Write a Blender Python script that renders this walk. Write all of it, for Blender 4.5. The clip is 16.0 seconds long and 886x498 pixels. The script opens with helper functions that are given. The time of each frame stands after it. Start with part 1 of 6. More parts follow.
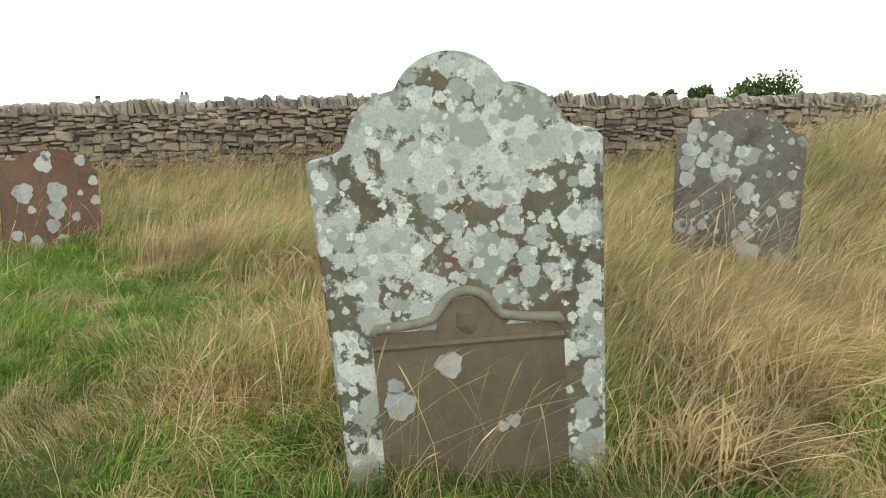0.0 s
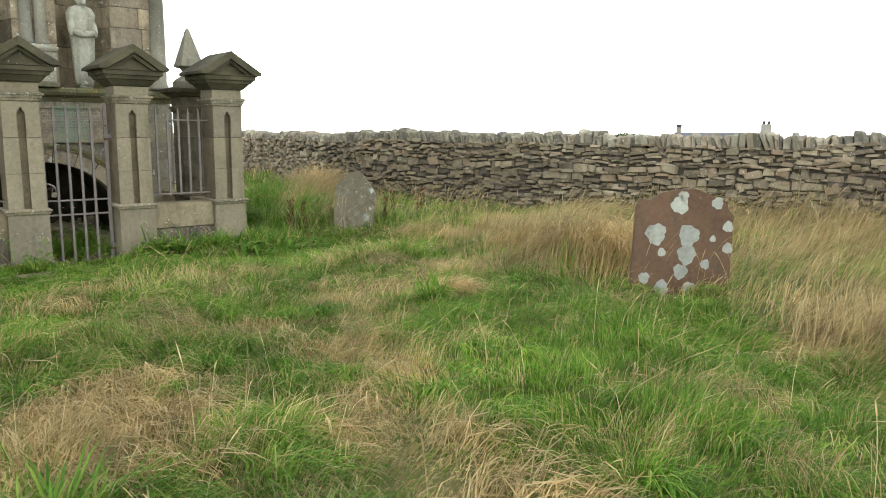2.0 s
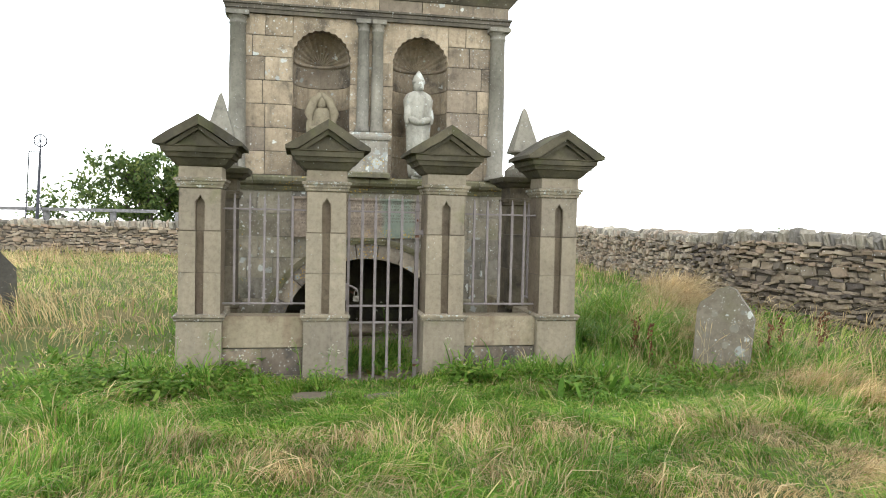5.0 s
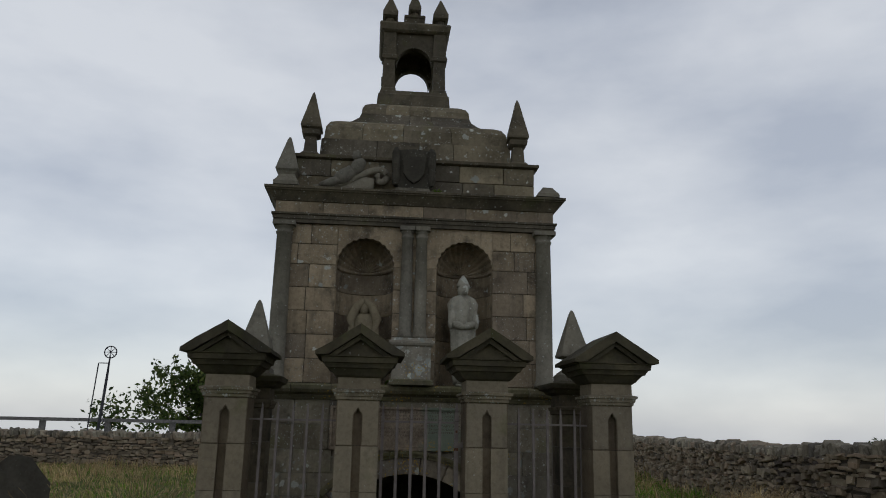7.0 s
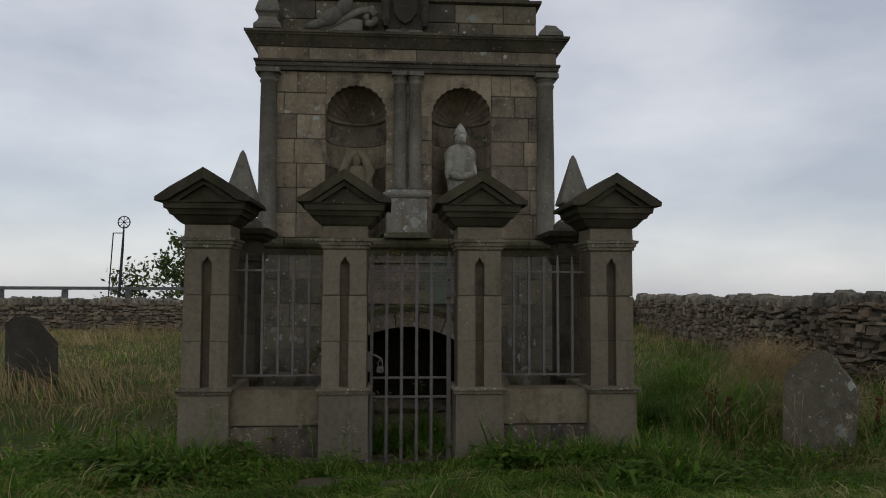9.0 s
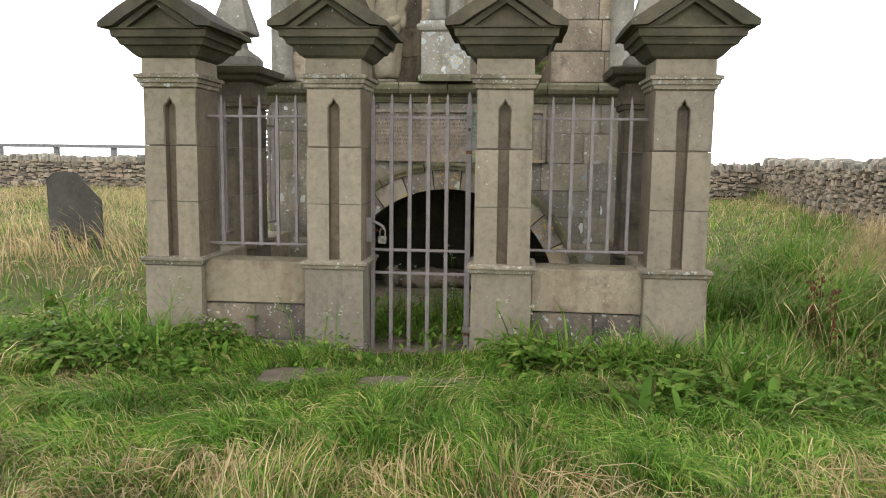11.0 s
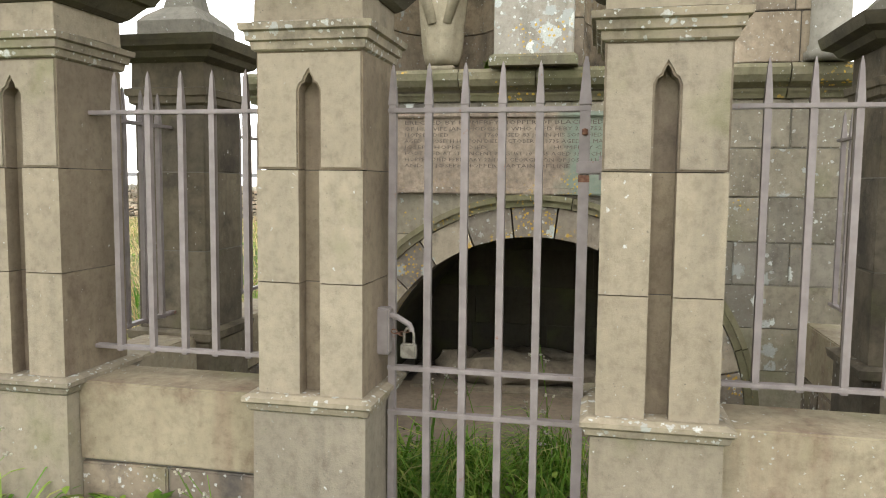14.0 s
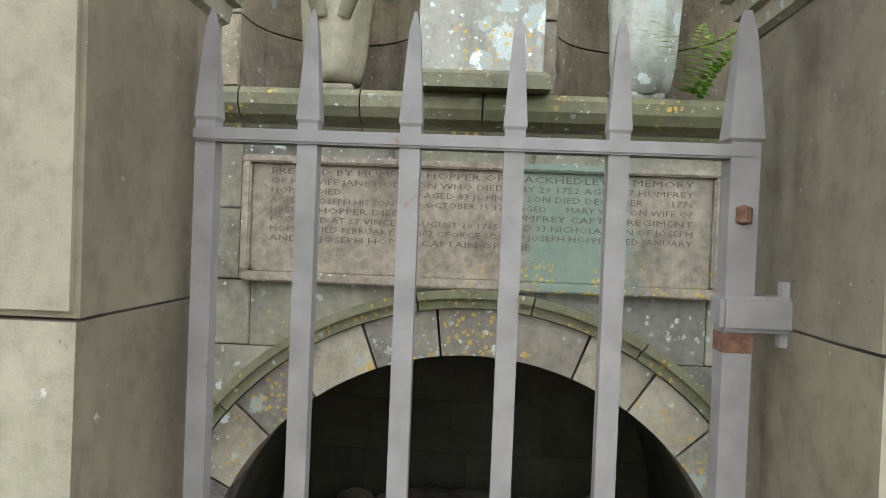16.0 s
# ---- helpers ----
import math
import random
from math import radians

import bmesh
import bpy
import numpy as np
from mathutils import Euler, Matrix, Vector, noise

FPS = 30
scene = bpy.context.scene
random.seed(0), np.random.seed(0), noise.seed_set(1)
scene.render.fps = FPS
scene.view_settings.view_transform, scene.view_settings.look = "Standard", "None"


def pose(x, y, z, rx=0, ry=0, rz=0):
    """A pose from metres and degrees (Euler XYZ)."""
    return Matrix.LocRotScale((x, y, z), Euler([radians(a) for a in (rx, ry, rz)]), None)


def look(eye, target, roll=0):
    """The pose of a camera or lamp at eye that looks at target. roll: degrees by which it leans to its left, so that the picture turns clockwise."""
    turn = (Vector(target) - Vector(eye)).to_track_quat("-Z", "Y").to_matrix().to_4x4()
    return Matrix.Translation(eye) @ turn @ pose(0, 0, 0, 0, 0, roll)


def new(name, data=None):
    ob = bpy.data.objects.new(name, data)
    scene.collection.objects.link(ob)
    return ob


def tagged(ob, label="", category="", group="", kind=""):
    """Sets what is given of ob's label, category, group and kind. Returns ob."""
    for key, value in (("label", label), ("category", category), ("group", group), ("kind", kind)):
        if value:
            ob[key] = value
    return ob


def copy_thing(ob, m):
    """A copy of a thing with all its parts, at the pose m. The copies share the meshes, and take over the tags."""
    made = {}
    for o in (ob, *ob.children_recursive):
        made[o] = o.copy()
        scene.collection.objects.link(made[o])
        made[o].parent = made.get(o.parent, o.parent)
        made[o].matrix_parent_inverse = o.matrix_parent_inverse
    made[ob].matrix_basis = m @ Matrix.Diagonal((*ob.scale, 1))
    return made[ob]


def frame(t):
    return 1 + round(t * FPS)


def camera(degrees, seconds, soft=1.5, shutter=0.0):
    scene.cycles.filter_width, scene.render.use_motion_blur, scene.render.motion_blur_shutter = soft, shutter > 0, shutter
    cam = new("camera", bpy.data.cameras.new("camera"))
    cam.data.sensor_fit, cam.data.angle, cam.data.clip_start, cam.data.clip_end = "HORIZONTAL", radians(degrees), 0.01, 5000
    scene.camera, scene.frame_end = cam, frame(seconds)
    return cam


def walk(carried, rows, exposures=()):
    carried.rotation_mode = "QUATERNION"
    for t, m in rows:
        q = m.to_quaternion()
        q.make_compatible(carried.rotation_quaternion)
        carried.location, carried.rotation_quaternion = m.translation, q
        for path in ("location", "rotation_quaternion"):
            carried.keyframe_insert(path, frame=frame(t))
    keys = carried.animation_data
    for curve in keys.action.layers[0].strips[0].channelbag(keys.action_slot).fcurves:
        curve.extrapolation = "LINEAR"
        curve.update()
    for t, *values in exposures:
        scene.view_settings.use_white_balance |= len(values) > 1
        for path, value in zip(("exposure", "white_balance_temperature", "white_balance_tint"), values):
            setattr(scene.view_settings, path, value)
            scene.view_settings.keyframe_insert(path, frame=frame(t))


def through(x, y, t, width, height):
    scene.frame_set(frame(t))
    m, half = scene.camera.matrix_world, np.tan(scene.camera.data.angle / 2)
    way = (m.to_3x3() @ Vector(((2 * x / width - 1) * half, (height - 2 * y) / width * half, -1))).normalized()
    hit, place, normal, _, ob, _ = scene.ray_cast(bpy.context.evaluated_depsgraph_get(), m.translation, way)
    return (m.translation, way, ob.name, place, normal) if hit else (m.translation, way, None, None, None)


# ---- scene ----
cam = camera(61.2, 16.0, soft=1.0)
PATH = [
    (0, (0.109, 0.103, 1.614), (-0.283, 2.025, 1.225), -0.4),
    (0.5, (-0.128, 0.373, 1.612), (-0.719, 2.249, 1.252), -0.9),
    (1, (-0.418, 0.593, 1.65), (-1.401, 2.306, 1.332), -1.2),
    (1.5, (-0.864, 0.666, 1.67), (-2.17, 2.144, 1.337), -0.1),
    (2, (-1.28, 0.677, 1.713), (-2.832, 1.898, 1.393), 0.5),
    (2.5, (-1.697, 0.827, 1.735), (-3.393, 1.834, 1.404), 0.0),
    (3, (-2.111, 1.045, 1.723), (-3.889, 1.891, 1.372), 0.8),
    (3.5, (-2.467, 1.26, 1.719), (-4.304, 1.973, 1.378), 1.0),
    (4, (-2.796, 1.543, 1.715), (-4.679, 2.139, 1.399), 1.5),
    (4.5, (-3.177, 1.844, 1.718), (-5.101, 2.335, 1.478), 1.6),
    (5, (-3.557, 2.089, 1.736), (-5.521, 2.454, 1.653), 1.3),
    (7.5, (-3.99, 2.491, 1.747), (-5.92, 2.664, 2.241), 1.1),
    (8, (-4.04, 2.55, 1.685), (-5.996, 2.735, 2.056), 0.4),
    (8.5, (-4.154, 2.64, 1.627), (-6.134, 2.805, 1.855), 0.0),
    (9, (-4.422, 2.774, 1.57), (-6.414, 2.907, 1.688), 0.2),
    (9.5, (-4.774, 3.007, 1.537), (-6.773, 3.087, 1.555), 0.3),
    (10, (-5.14, 3.386, 1.535), (-7.139, 3.37, 1.444), 0.6),
    (12.5, (-7.419, 3.782, 1.418), (-9.37, 3.431, 1.148), 1.4),
    (13, (-7.954, 3.74, 1.422), (-9.906, 3.361, 1.208), 1.6),
    (13.5, (-8.417, 3.583, 1.435), (-10.368, 3.187, 1.246), 1.1),
    (14, (-8.9, 3.389, 1.501), (-10.851, 2.984, 1.326), 0.6),
    (14.5, (-9.432, 3.274, 1.534), (-11.392, 2.913, 1.363), 0.2),
    (15, (-9.854, 3.172, 1.57), (-11.824, 2.869, 1.407), 0.5),
    (15.5, (-10.33, 3.012, 1.603), (-12.315, 2.802, 1.48), 1.8),
    (16, (-10.763, 2.968, 1.653), (-12.76, 2.872, 1.622), 2.3),
]

# ---- light ----
EXPOSE = [(0.0, 1.24, 6850, 4), (0.5, 1.3, 6850, 5), (1.0, 1.3, 6850, 4), (1.5, 1.36, 6850, 2), (2.0, 1.36, 6900, 0), (2.5, 1.56, 6900, -2), (3.5, 1.8, 6900, 0), (4.5, 2.0, 6750, 4), (5.0, 1.74, 6600, 7), (5.4, 1.5, 6550, 10),
          (7.3, -1.27, 6450, 8), (8.0, -1.48, 6400, 8), (8.5, -1.32, 6450, 9), (9.0, -0.95, 6500, 10), (9.6, -0.42, 6550, 11), (10.0, -0.04, 6600, 12), (10.2, 0.2, 6650, 12), (11.0, 1.45, 6700, 10),
          (12.3, 2.35, 6850, 4), (13.5, 2.3, 6900, 6), (14.0, 2.05, 6950, 8), (14.5, 1.88, 6950, 8), (15.0, 1.92, 6150, 2), (16.0, 2.12, 6100, 2)]
walk(cam, [(t, look(eye, target, roll)) for t, eye, target, roll in PATH], EXPOSE)


def make_world():
    w = bpy.data.worlds.new("overcast")
    scene.world = w
    w.use_nodes = True
    nt = w.node_tree
    nt.nodes.clear()
    out = nt.nodes.new("ShaderNodeOutputWorld")
    sky = nt.nodes.new("ShaderNodeTexSky")
    sky.sky_type, sky.sun_disc, sky.sun_elevation, sky.sun_rotation = "NISHITA", False, radians(50), radians(60)
    blue = nt.nodes.new("ShaderNodeBackground")
    blue.inputs["Strength"].default_value = 0.05
    nt.links.new(sky.outputs[0], blue.inputs["Color"])
    tc = nt.nodes.new("ShaderNodeTexCoord")
    mp = nt.nodes.new("ShaderNodeMapping")
    mp.inputs["Scale"].default_value = (1.0, 1.0, 2.6)
    ns = nt.nodes.new("ShaderNodeTexNoise")
    ns.inputs["Scale"].default_value, ns.inputs["Detail"].default_value, ns.inputs["Roughness"].default_value = 2.3, 6, 0.52
    rp = nt.nodes.new("ShaderNodeValToRGB")
    rp.color_ramp.elements[0].position, rp.color_ramp.elements[0].color = 0.34, (0.66, 0.69, 0.77, 1)
    rp.color_ramp.elements[1].position, rp.color_ramp.elements[1].color = 0.66, (1.07, 1.07, 1.09, 1)
    cloud = nt.nodes.new("ShaderNodeBackground")
    cloud.inputs["Strength"].default_value = 1.12
    nt.links.new(tc.outputs["Generated"], mp.inputs[0])
    nt.links.new(mp.outputs[0], ns.inputs["Vector"])
    nt.links.new(ns.outputs["Fac"], rp.inputs[0])
    sep = nt.nodes.new("ShaderNodeSeparateXYZ")
    nt.links.new(tc.outputs["Generated"], sep.inputs[0])
    lift = nt.nodes.new("ShaderNodeValToRGB")
    e = lift.color_ramp.elements
    e[0].position, e[0].color = 0.0, (0.98, 0.98, 0.98, 1)
    e[1].position, e[1].color = 0.5, (0.98, 0.99, 1.01, 1)
    for at, c in ((0.7, 0.36), (1.0, 0.28)):
        e.new(at).color = (c, c, c * 1.03, 1)
    nt.links.new(sep.outputs["Z"], lift.inputs[0])
    mul = nt.nodes.new("ShaderNodeMix")
    mul.data_type, mul.blend_type = "RGBA", "MULTIPLY"
    mul.inputs[0].default_value = 1.0
    nt.links.new(rp.outputs[0], mul.inputs[6])
    nt.links.new(lift.outputs[0], mul.inputs[7])
    nt.links.new(mul.outputs[2], cloud.inputs["Color"])
    add = nt.nodes.new("ShaderNodeAddShader")
    nt.links.new(blue.outputs[0], add.inputs[0])
    nt.links.new(cloud.outputs[0], add.inputs[1])
    nt.links.new(add.outputs[0], out.inputs[0])


make_world()
sun_data = bpy.data.lights.new("sun", "SUN")
sun_data.energy, sun_data.angle, sun_data.color = 0.25, radians(30), (1.0, 0.97, 0.92)
sun = new("sun", sun_data)
sun.matrix_basis = look((6, -4, 12), (0, 0, 0))


# ---- materials ----
class Nodes:
    """Short hand for a node material."""

    def __init__(self, name):
        self.m = bpy.data.materials.new(name)
        self.m.use_nodes = True
        self.nt = self.m.node_tree
        self.b = self.nt.nodes["Principled BSDF"]

    def put(self, kind, **values):
        n = self.nt.nodes.new(kind)
        for k, v in values.items():
            n.inputs[k.replace("_", " ")].default_value = v
        return n

    def link(self, a, b):
        self.nt.links.new(a, b)

    def coords(self, shift=True):
        tc = self.nt.nodes.new("ShaderNodeTexCoord")
        if not shift:
            return tc.outputs["Object"]
        oi = self.nt.nodes.new("ShaderNodeObjectInfo")
        mul = self.math("MULTIPLY", oi.outputs["Random"], 37.0)
        v = self.nt.nodes.new("ShaderNodeVectorMath")
        v.operation = "ADD"
        self.link(tc.outputs["Object"], v.inputs[0])
        self.link(mul, v.inputs[1])
        return v.outputs[0]

    def math(self, op, a, b=0.0, c=0.0):
        n = self.nt.nodes.new("ShaderNodeMath")
        n.operation = op
        for i, x in enumerate((a, b, c)):
            if isinstance(x, (int, float)):
                n.inputs[i].default_value = x
            else:
                self.link(x, n.inputs[i])
        return n.outputs[0]

    def noise(self, vec, scale, detail=4.0, rough=0.55):
        n = self.put("ShaderNodeTexNoise", Scale=scale, Detail=detail, Roughness=rough)
        self.link(vec, n.inputs["Vector"])
        return n

    def ramp(self, fac, *stops):
        r = self.nt.nodes.new("ShaderNodeValToRGB")
        e = r.color_ramp.elements
        while len(e) < len(stops):
            e.new(0.5)
        for el, (p, c) in zip(e, stops):
            el.position, el.color = p, (*c, 1) if len(c) == 3 else c
        self.link(fac, r.inputs[0])
        return r.outputs[0]

    def mix(self, fac, a, b, kind="MIX"):
        n = self.nt.nodes.new("ShaderNodeMix")
        n.data_type, n.blend_type = "RGBA", kind
        for sock, x in ((n.inputs[0], fac), (n.inputs[6], a), (n.inputs[7], b)):
            if isinstance(x, (int, float)):
                sock.default_value = x
            elif isinstance(x, tuple):
                sock.default_value = (*x, 1)
            else:
                self.link(x, sock)
        return n.outputs[2]

    def spots(self, vec, scale, low, high, wobble=0.35):
        """Mask and random value of round blotches of uneven size, as lichen grows."""
        ns = self.noise(vec, scale * 2.2, 5, 0.65)
        add = self.nt.nodes.new("ShaderNodeMixRGB")
        add.blend_type = "ADD"
        add.inputs[0].default_value = wobble / scale
        self.link(vec, add.inputs[1])
        self.link(ns.outputs["Color"], add.inputs[2])
        v = self.put("ShaderNodeTexVoronoi", Scale=scale)
        self.link(add.outputs[0], v.inputs["Vector"])
        sep = self.nt.nodes.new("ShaderNodeSeparateColor")
        self.link(v.outputs["Color"], sep.inputs[0])
        size = self.math("MULTIPLY_ADD", sep.outputs[0], high - low, low)
        edge = self.math("SUBTRACT", size, v.outputs["Distance"])
        mask = self.nt.nodes.new("ShaderNodeMapRange")
        mask.inputs[1].default_value, mask.inputs[2].default_value = 0.0, 0.05
        self.link(edge, mask.inputs[0])
        return mask.outputs[0], sep.outputs[1]

    def finish(self, colour, rough=0.9, bump=None, strength=0.4, distance=0.01, spec=0.25):
        self.link(colour, self.b.inputs["Base Color"])
        if isinstance(rough, float):
            self.b.inputs["Roughness"].default_value = rough
        else:
            self.link(rough, self.b.inputs["Roughness"])
        self.b.inputs["Specular IOR Level"].default_value = spec
        if bump is not None:
            n = self.put("ShaderNodeBump", Strength=strength, Distance=distance)
            self.link(bump, n.inputs["Height"])
            self.link(n.outputs[0], self.b.inputs["Normal"])
        return self.m


def stone(name, dark, light, stain=(0.05, 0.045, 0.035), stain_at=0.62, lichen=0.0, big=0.0, yellow=0.0, vary=0.3, grain=60.0, moss=0.0, streak=0.45):
    """Weathered sandstone: cloudy colour, soot, fine grain, pale round lichen, yellow lichen."""
    k = Nodes(name)
    v = k.coords()
    c = k.ramp(k.noise(v, 1.7, 5).outputs["Fac"], (0.3, dark), (0.7, light))
    c = k.mix(k.math("MULTIPLY", k.noise(v, 9.0, 4).outputs["Fac"], 0.5), c, tuple(0.72 * a for a in dark))
    soot = k.ramp(k.noise(v, 3.1, 6, 0.65).outputs["Fac"], (stain_at, (0, 0, 0)), (min(stain_at + 0.16, 1.0), (1, 1, 1)))
    c = k.mix(k.math("MULTIPLY", soot, 0.75), c, stain)
    mp = k.put("ShaderNodeMapping", Scale=(7.0, 7.0, 0.7))
    k.link(v, mp.inputs[0])
    run = k.ramp(k.noise(mp.outputs[0], 1.0, 5, 0.6).outputs["Fac"], (0.52, (0, 0, 0)), (0.74, (1, 1, 1)))
    c = k.mix(k.math("MULTIPLY", run, streak), c, tuple(1.6 * a for a in stain))
    blot = k.ramp(k.noise(v, 22.0, 6, 0.7).outputs["Fac"], (0.36, (0.84, 0.83, 0.81)), (0.5, (1, 1, 1)), (0.66, (1.10, 1.10, 1.08)))
    c = k.mix(1.0, c, blot, "MULTIPLY")
    pits = k.ramp(k.noise(v, 46.0, 7, 0.75).outputs["Fac"], (0.63, (0, 0, 0)), (0.68, (0.6, 0.6, 0.6)))
    c = k.mix(pits, c, tuple(1.3 * a for a in stain))
    if vary:
        oi = k.nt.nodes.new("ShaderNodeObjectInfo")
        c = k.mix(1.0, c, k.ramp(oi.outputs["Random"], (0.0, (1 - vary, 1 - vary, 1 - vary * 0.9)), (0.5, (1, 0.97, 0.92)), (1.0, (1 + vary * 0.6, 1 + vary * 0.5, 1 + vary * 0.3))), "MULTIPLY")
    if moss:
        mm = k.ramp(k.noise(v, 2.3, 5).outputs["Fac"], (0.66 - moss * 0.3, (0, 0, 0)), (0.8, (1, 1, 1)))
        c = k.mix(k.math("MULTIPLY", mm, 0.6), c, (0.10, 0.11, 0.035))
    bump = k.noise(v, grain, 6, 0.7).outputs["Fac"]
    if lichen:
        for size in (17.0, 41.0):
            m, r = k.spots(v, size, -0.3 + 0.3 * lichen, 0.06 + 0.45 * lichen, 0.8)
            m = k.math("MULTIPLY", m, k.ramp(k.noise(v, size * 4, 4, 0.7).outputs["Fac"], (0.35, (0.25, 0.25, 0.25)), (0.55, (0.85, 0.85, 0.85))))
            c = k.mix(m, c, k.ramp(r, (0, (0.25, 0.26, 0.23)), (1, (0.47, 0.475, 0.43))))
    if big:
        bare = c
        for size, lo, hi, pale in ((5.2, -0.2 + 0.45 * big, 0.2 + 0.5 * big, 1.08), (10.5, -0.3 + 0.5 * big, 0.15 + 0.45 * big, 1.2), (23.0, -0.35 + 0.4 * big, 0.1 + 0.4 * big, 1.32)):
            m, r = k.spots(v, size, lo, hi, 0.75)
            tint = k.ramp(r, (0, (0.195 * pale, 0.205 * pale, 0.18 * pale)), (0.55, (0.32 * pale, 0.33 * pale, 0.29 * pale)), (1, (0.47 * pale, 0.475 * pale, 0.415 * pale)))
            tint = k.mix(k.ramp(k.noise(v, 95.0, 4, 0.7).outputs["Fac"], (0.45, (0, 0, 0)), (0.7, (0.7, 0.7, 0.7))), tint, (0.25, 0.255, 0.215))
            c = k.mix(m, c, tint)
            bump = k.math("ADD", bump, k.math("MULTIPLY", m, 0.3))
        holes = k.ramp(k.noise(v, 13.0, 7, 0.72).outputs["Fac"], (0.58, (0, 0, 0)), (0.62, (0.95, 0.95, 0.95)))
        c = k.mix(holes, c, bare)
    if yellow:
        m, r = k.spots(v, 34.0, -0.2 + 0.5 * yellow, 0.2 + 0.5 * yellow, 0.9)
        m = k.math("MULTIPLY", m, k.ramp(k.noise(v, 3.2, 4).outputs["Fac"], (0.62 - 0.12 * yellow, (0, 0, 0)), (0.68 - 0.12 * yellow, (0.9, 0.9, 0.9))))
        c = k.mix(m, c, (0.42, 0.26, 0.04))
    return k.finish(c, 0.92, bump, 0.5, 0.006, 0.2)


M_PILLAR = stone("pillar_sandstone", (0.196, 0.168, 0.121), (0.268, 0.23, 0.167), stain_at=0.62, lichen=0.2, vary=0.14, grain=90, streak=0.36, moss=0.12)
# Pillar stone darkened for the shaded sides and groove, with brown stains.
M_GROOVE = stone("stained_shaded_sandstone", (0.125, 0.099, 0.068), (0.215, 0.176, 0.122), stain=(0.06, 0.043, 0.034), stain_at=0.56, lichen=0.12, vary=0.2, grain=80, streak=0.5)
M_GRIME = stone("sheltered_grimy_sandstone", (0.085, 0.072, 0.05), (0.19, 0.163, 0.115), stain=(0.04, 0.034, 0.026), stain_at=0.47, lichen=0.22, vary=0.28, grain=50, moss=0.3, streak=0.8)
M_CRUST = stone("crusted_moulding_stone", (0.16, 0.138, 0.098), (0.29, 0.25, 0.18), stain_at=0.54, lichen=0.8, vary=0.15, grain=70, moss=0.3)
M_SILL = stone("weathered_sill_stone", (0.18, 0.152, 0.10), (0.31, 0.268, 0.19), stain=(0.085, 0.05, 0.035), stain_at=0.54, lichen=0.32, vary=0.15, grain=60, moss=0.35)
M_CAP = stone("dark_cap_sandstone", (0.042, 0.038, 0.024), (0.118, 0.104, 0.068), stain_at=0.5, lichen=0.2, vary=0.15, moss=0.4)
M_ROUGH = stone("rough_plinth_stone", (0.095, 0.078, 0.058), (0.25, 0.205, 0.15), stain=(0.045, 0.042, 0.04), stain_at=0.47, lichen=0.62, big=0.12, vary=0.45, grain=34, moss=0.25)
M_ASHLAR = stone("tower_ashlar", (0.175, 0.142, 0.098), (0.40, 0.33, 0.235), stain=(0.05, 0.045, 0.036), stain_at=0.53, lichen=0.5, big=0.1, vary=0.28, grain=70, streak=0.6)
M_LOWER = stone("lower_ashlar", (0.15, 0.134, 0.10), (0.30, 0.272, 0.208), stain_at=0.55, lichen=0.5, big=0.24, vary=0.24, grain=45, moss=0.4, yellow=0.25)
M_CORNICE = stone("cornice_stone", (0.075, 0.066, 0.048), (0.16, 0.14, 0.10), stain_at=0.5, lichen=0.4, vary=0.25, moss=0.25)
M_LEDGE = stone("mossy_ledge_stone", (0.11, 0.10, 0.06), (0.22, 0.20, 0.13), stain_at=0.55, lichen=0.4, vary=0.2, moss=0.8, yellow=0.5)
M_COLUMN = stone("column_stone", (0.13, 0.122, 0.098), (0.25, 0.235, 0.19), stain_at=0.6, lichen=0.35, vary=0.1)
M_STATUE = stone("statue_stone", (0.22, 0.208, 0.165), (0.50, 0.48, 0.40), stain_at=0.57, lichen=0.4, big=0.45, vary=0.0, streak=0.6)
M_STATUE2 = stone("brown_statue_stone", (0.15, 0.125, 0.08), (0.30, 0.26, 0.175), stain_at=0.6, lichen=0.25, vary=0.0)
# Near-black stone: the recess's lack of light is put into the colour.
M_VAULT = stone("shaded_vault_stone", (0.04, 0.036, 0.024), (0.085, 0.076, 0.05), stain_at=0.5, vary=0.12, moss=0.5)
M_MORTAR = stone("dark_mortar", (0.10, 0.09, 0.07), (0.18, 0.165, 0.13), vary=0.0)
M_BLACK = stone("sooted_carving_stone", (0.035, 0.032, 0.026), (0.085, 0.078, 0.06), stain_at=0.5, lichen=0.25, vary=0.0)
M_LIME = stone("pale_lime_mortar", (0.16, 0.148, 0.115), (0.26, 0.24, 0.19), lichen=0.3, vary=0.0)
# Dark stone behind joints and gaps, and on the vault floor.
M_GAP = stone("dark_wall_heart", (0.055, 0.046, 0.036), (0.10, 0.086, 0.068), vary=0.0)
M_EFFIGY = stone("effigy_stone", (0.125, 0.102, 0.07), (0.285, 0.24, 0.17), stain_at=0.5, lichen=0.25, vary=0.0)
M_WALL = stone("dry_stone", (0.15, 0.122, 0.09), (0.31, 0.258, 0.195), stain_at=0.57, lichen=0.3, vary=0.55, grain=30)
M_COPE = stone("coping_stone", (0.17, 0.155, 0.12), (0.33, 0.305, 0.25), stain_at=0.6, lichen=0.45, vary=0.4, grain=30)
M_MOULD = stone("greenish_moulding_stone", (0.17, 0.162, 0.115), (0.27, 0.26, 0.19), stain_at=0.66, lichen=0.2, vary=0.0)
M_DOME = stone("dome_stone", (0.12, 0.104, 0.072), (0.285, 0.25, 0.18), stain_at=0.55, lichen=0.45, big=0.25, vary=0.45, moss=0.15)
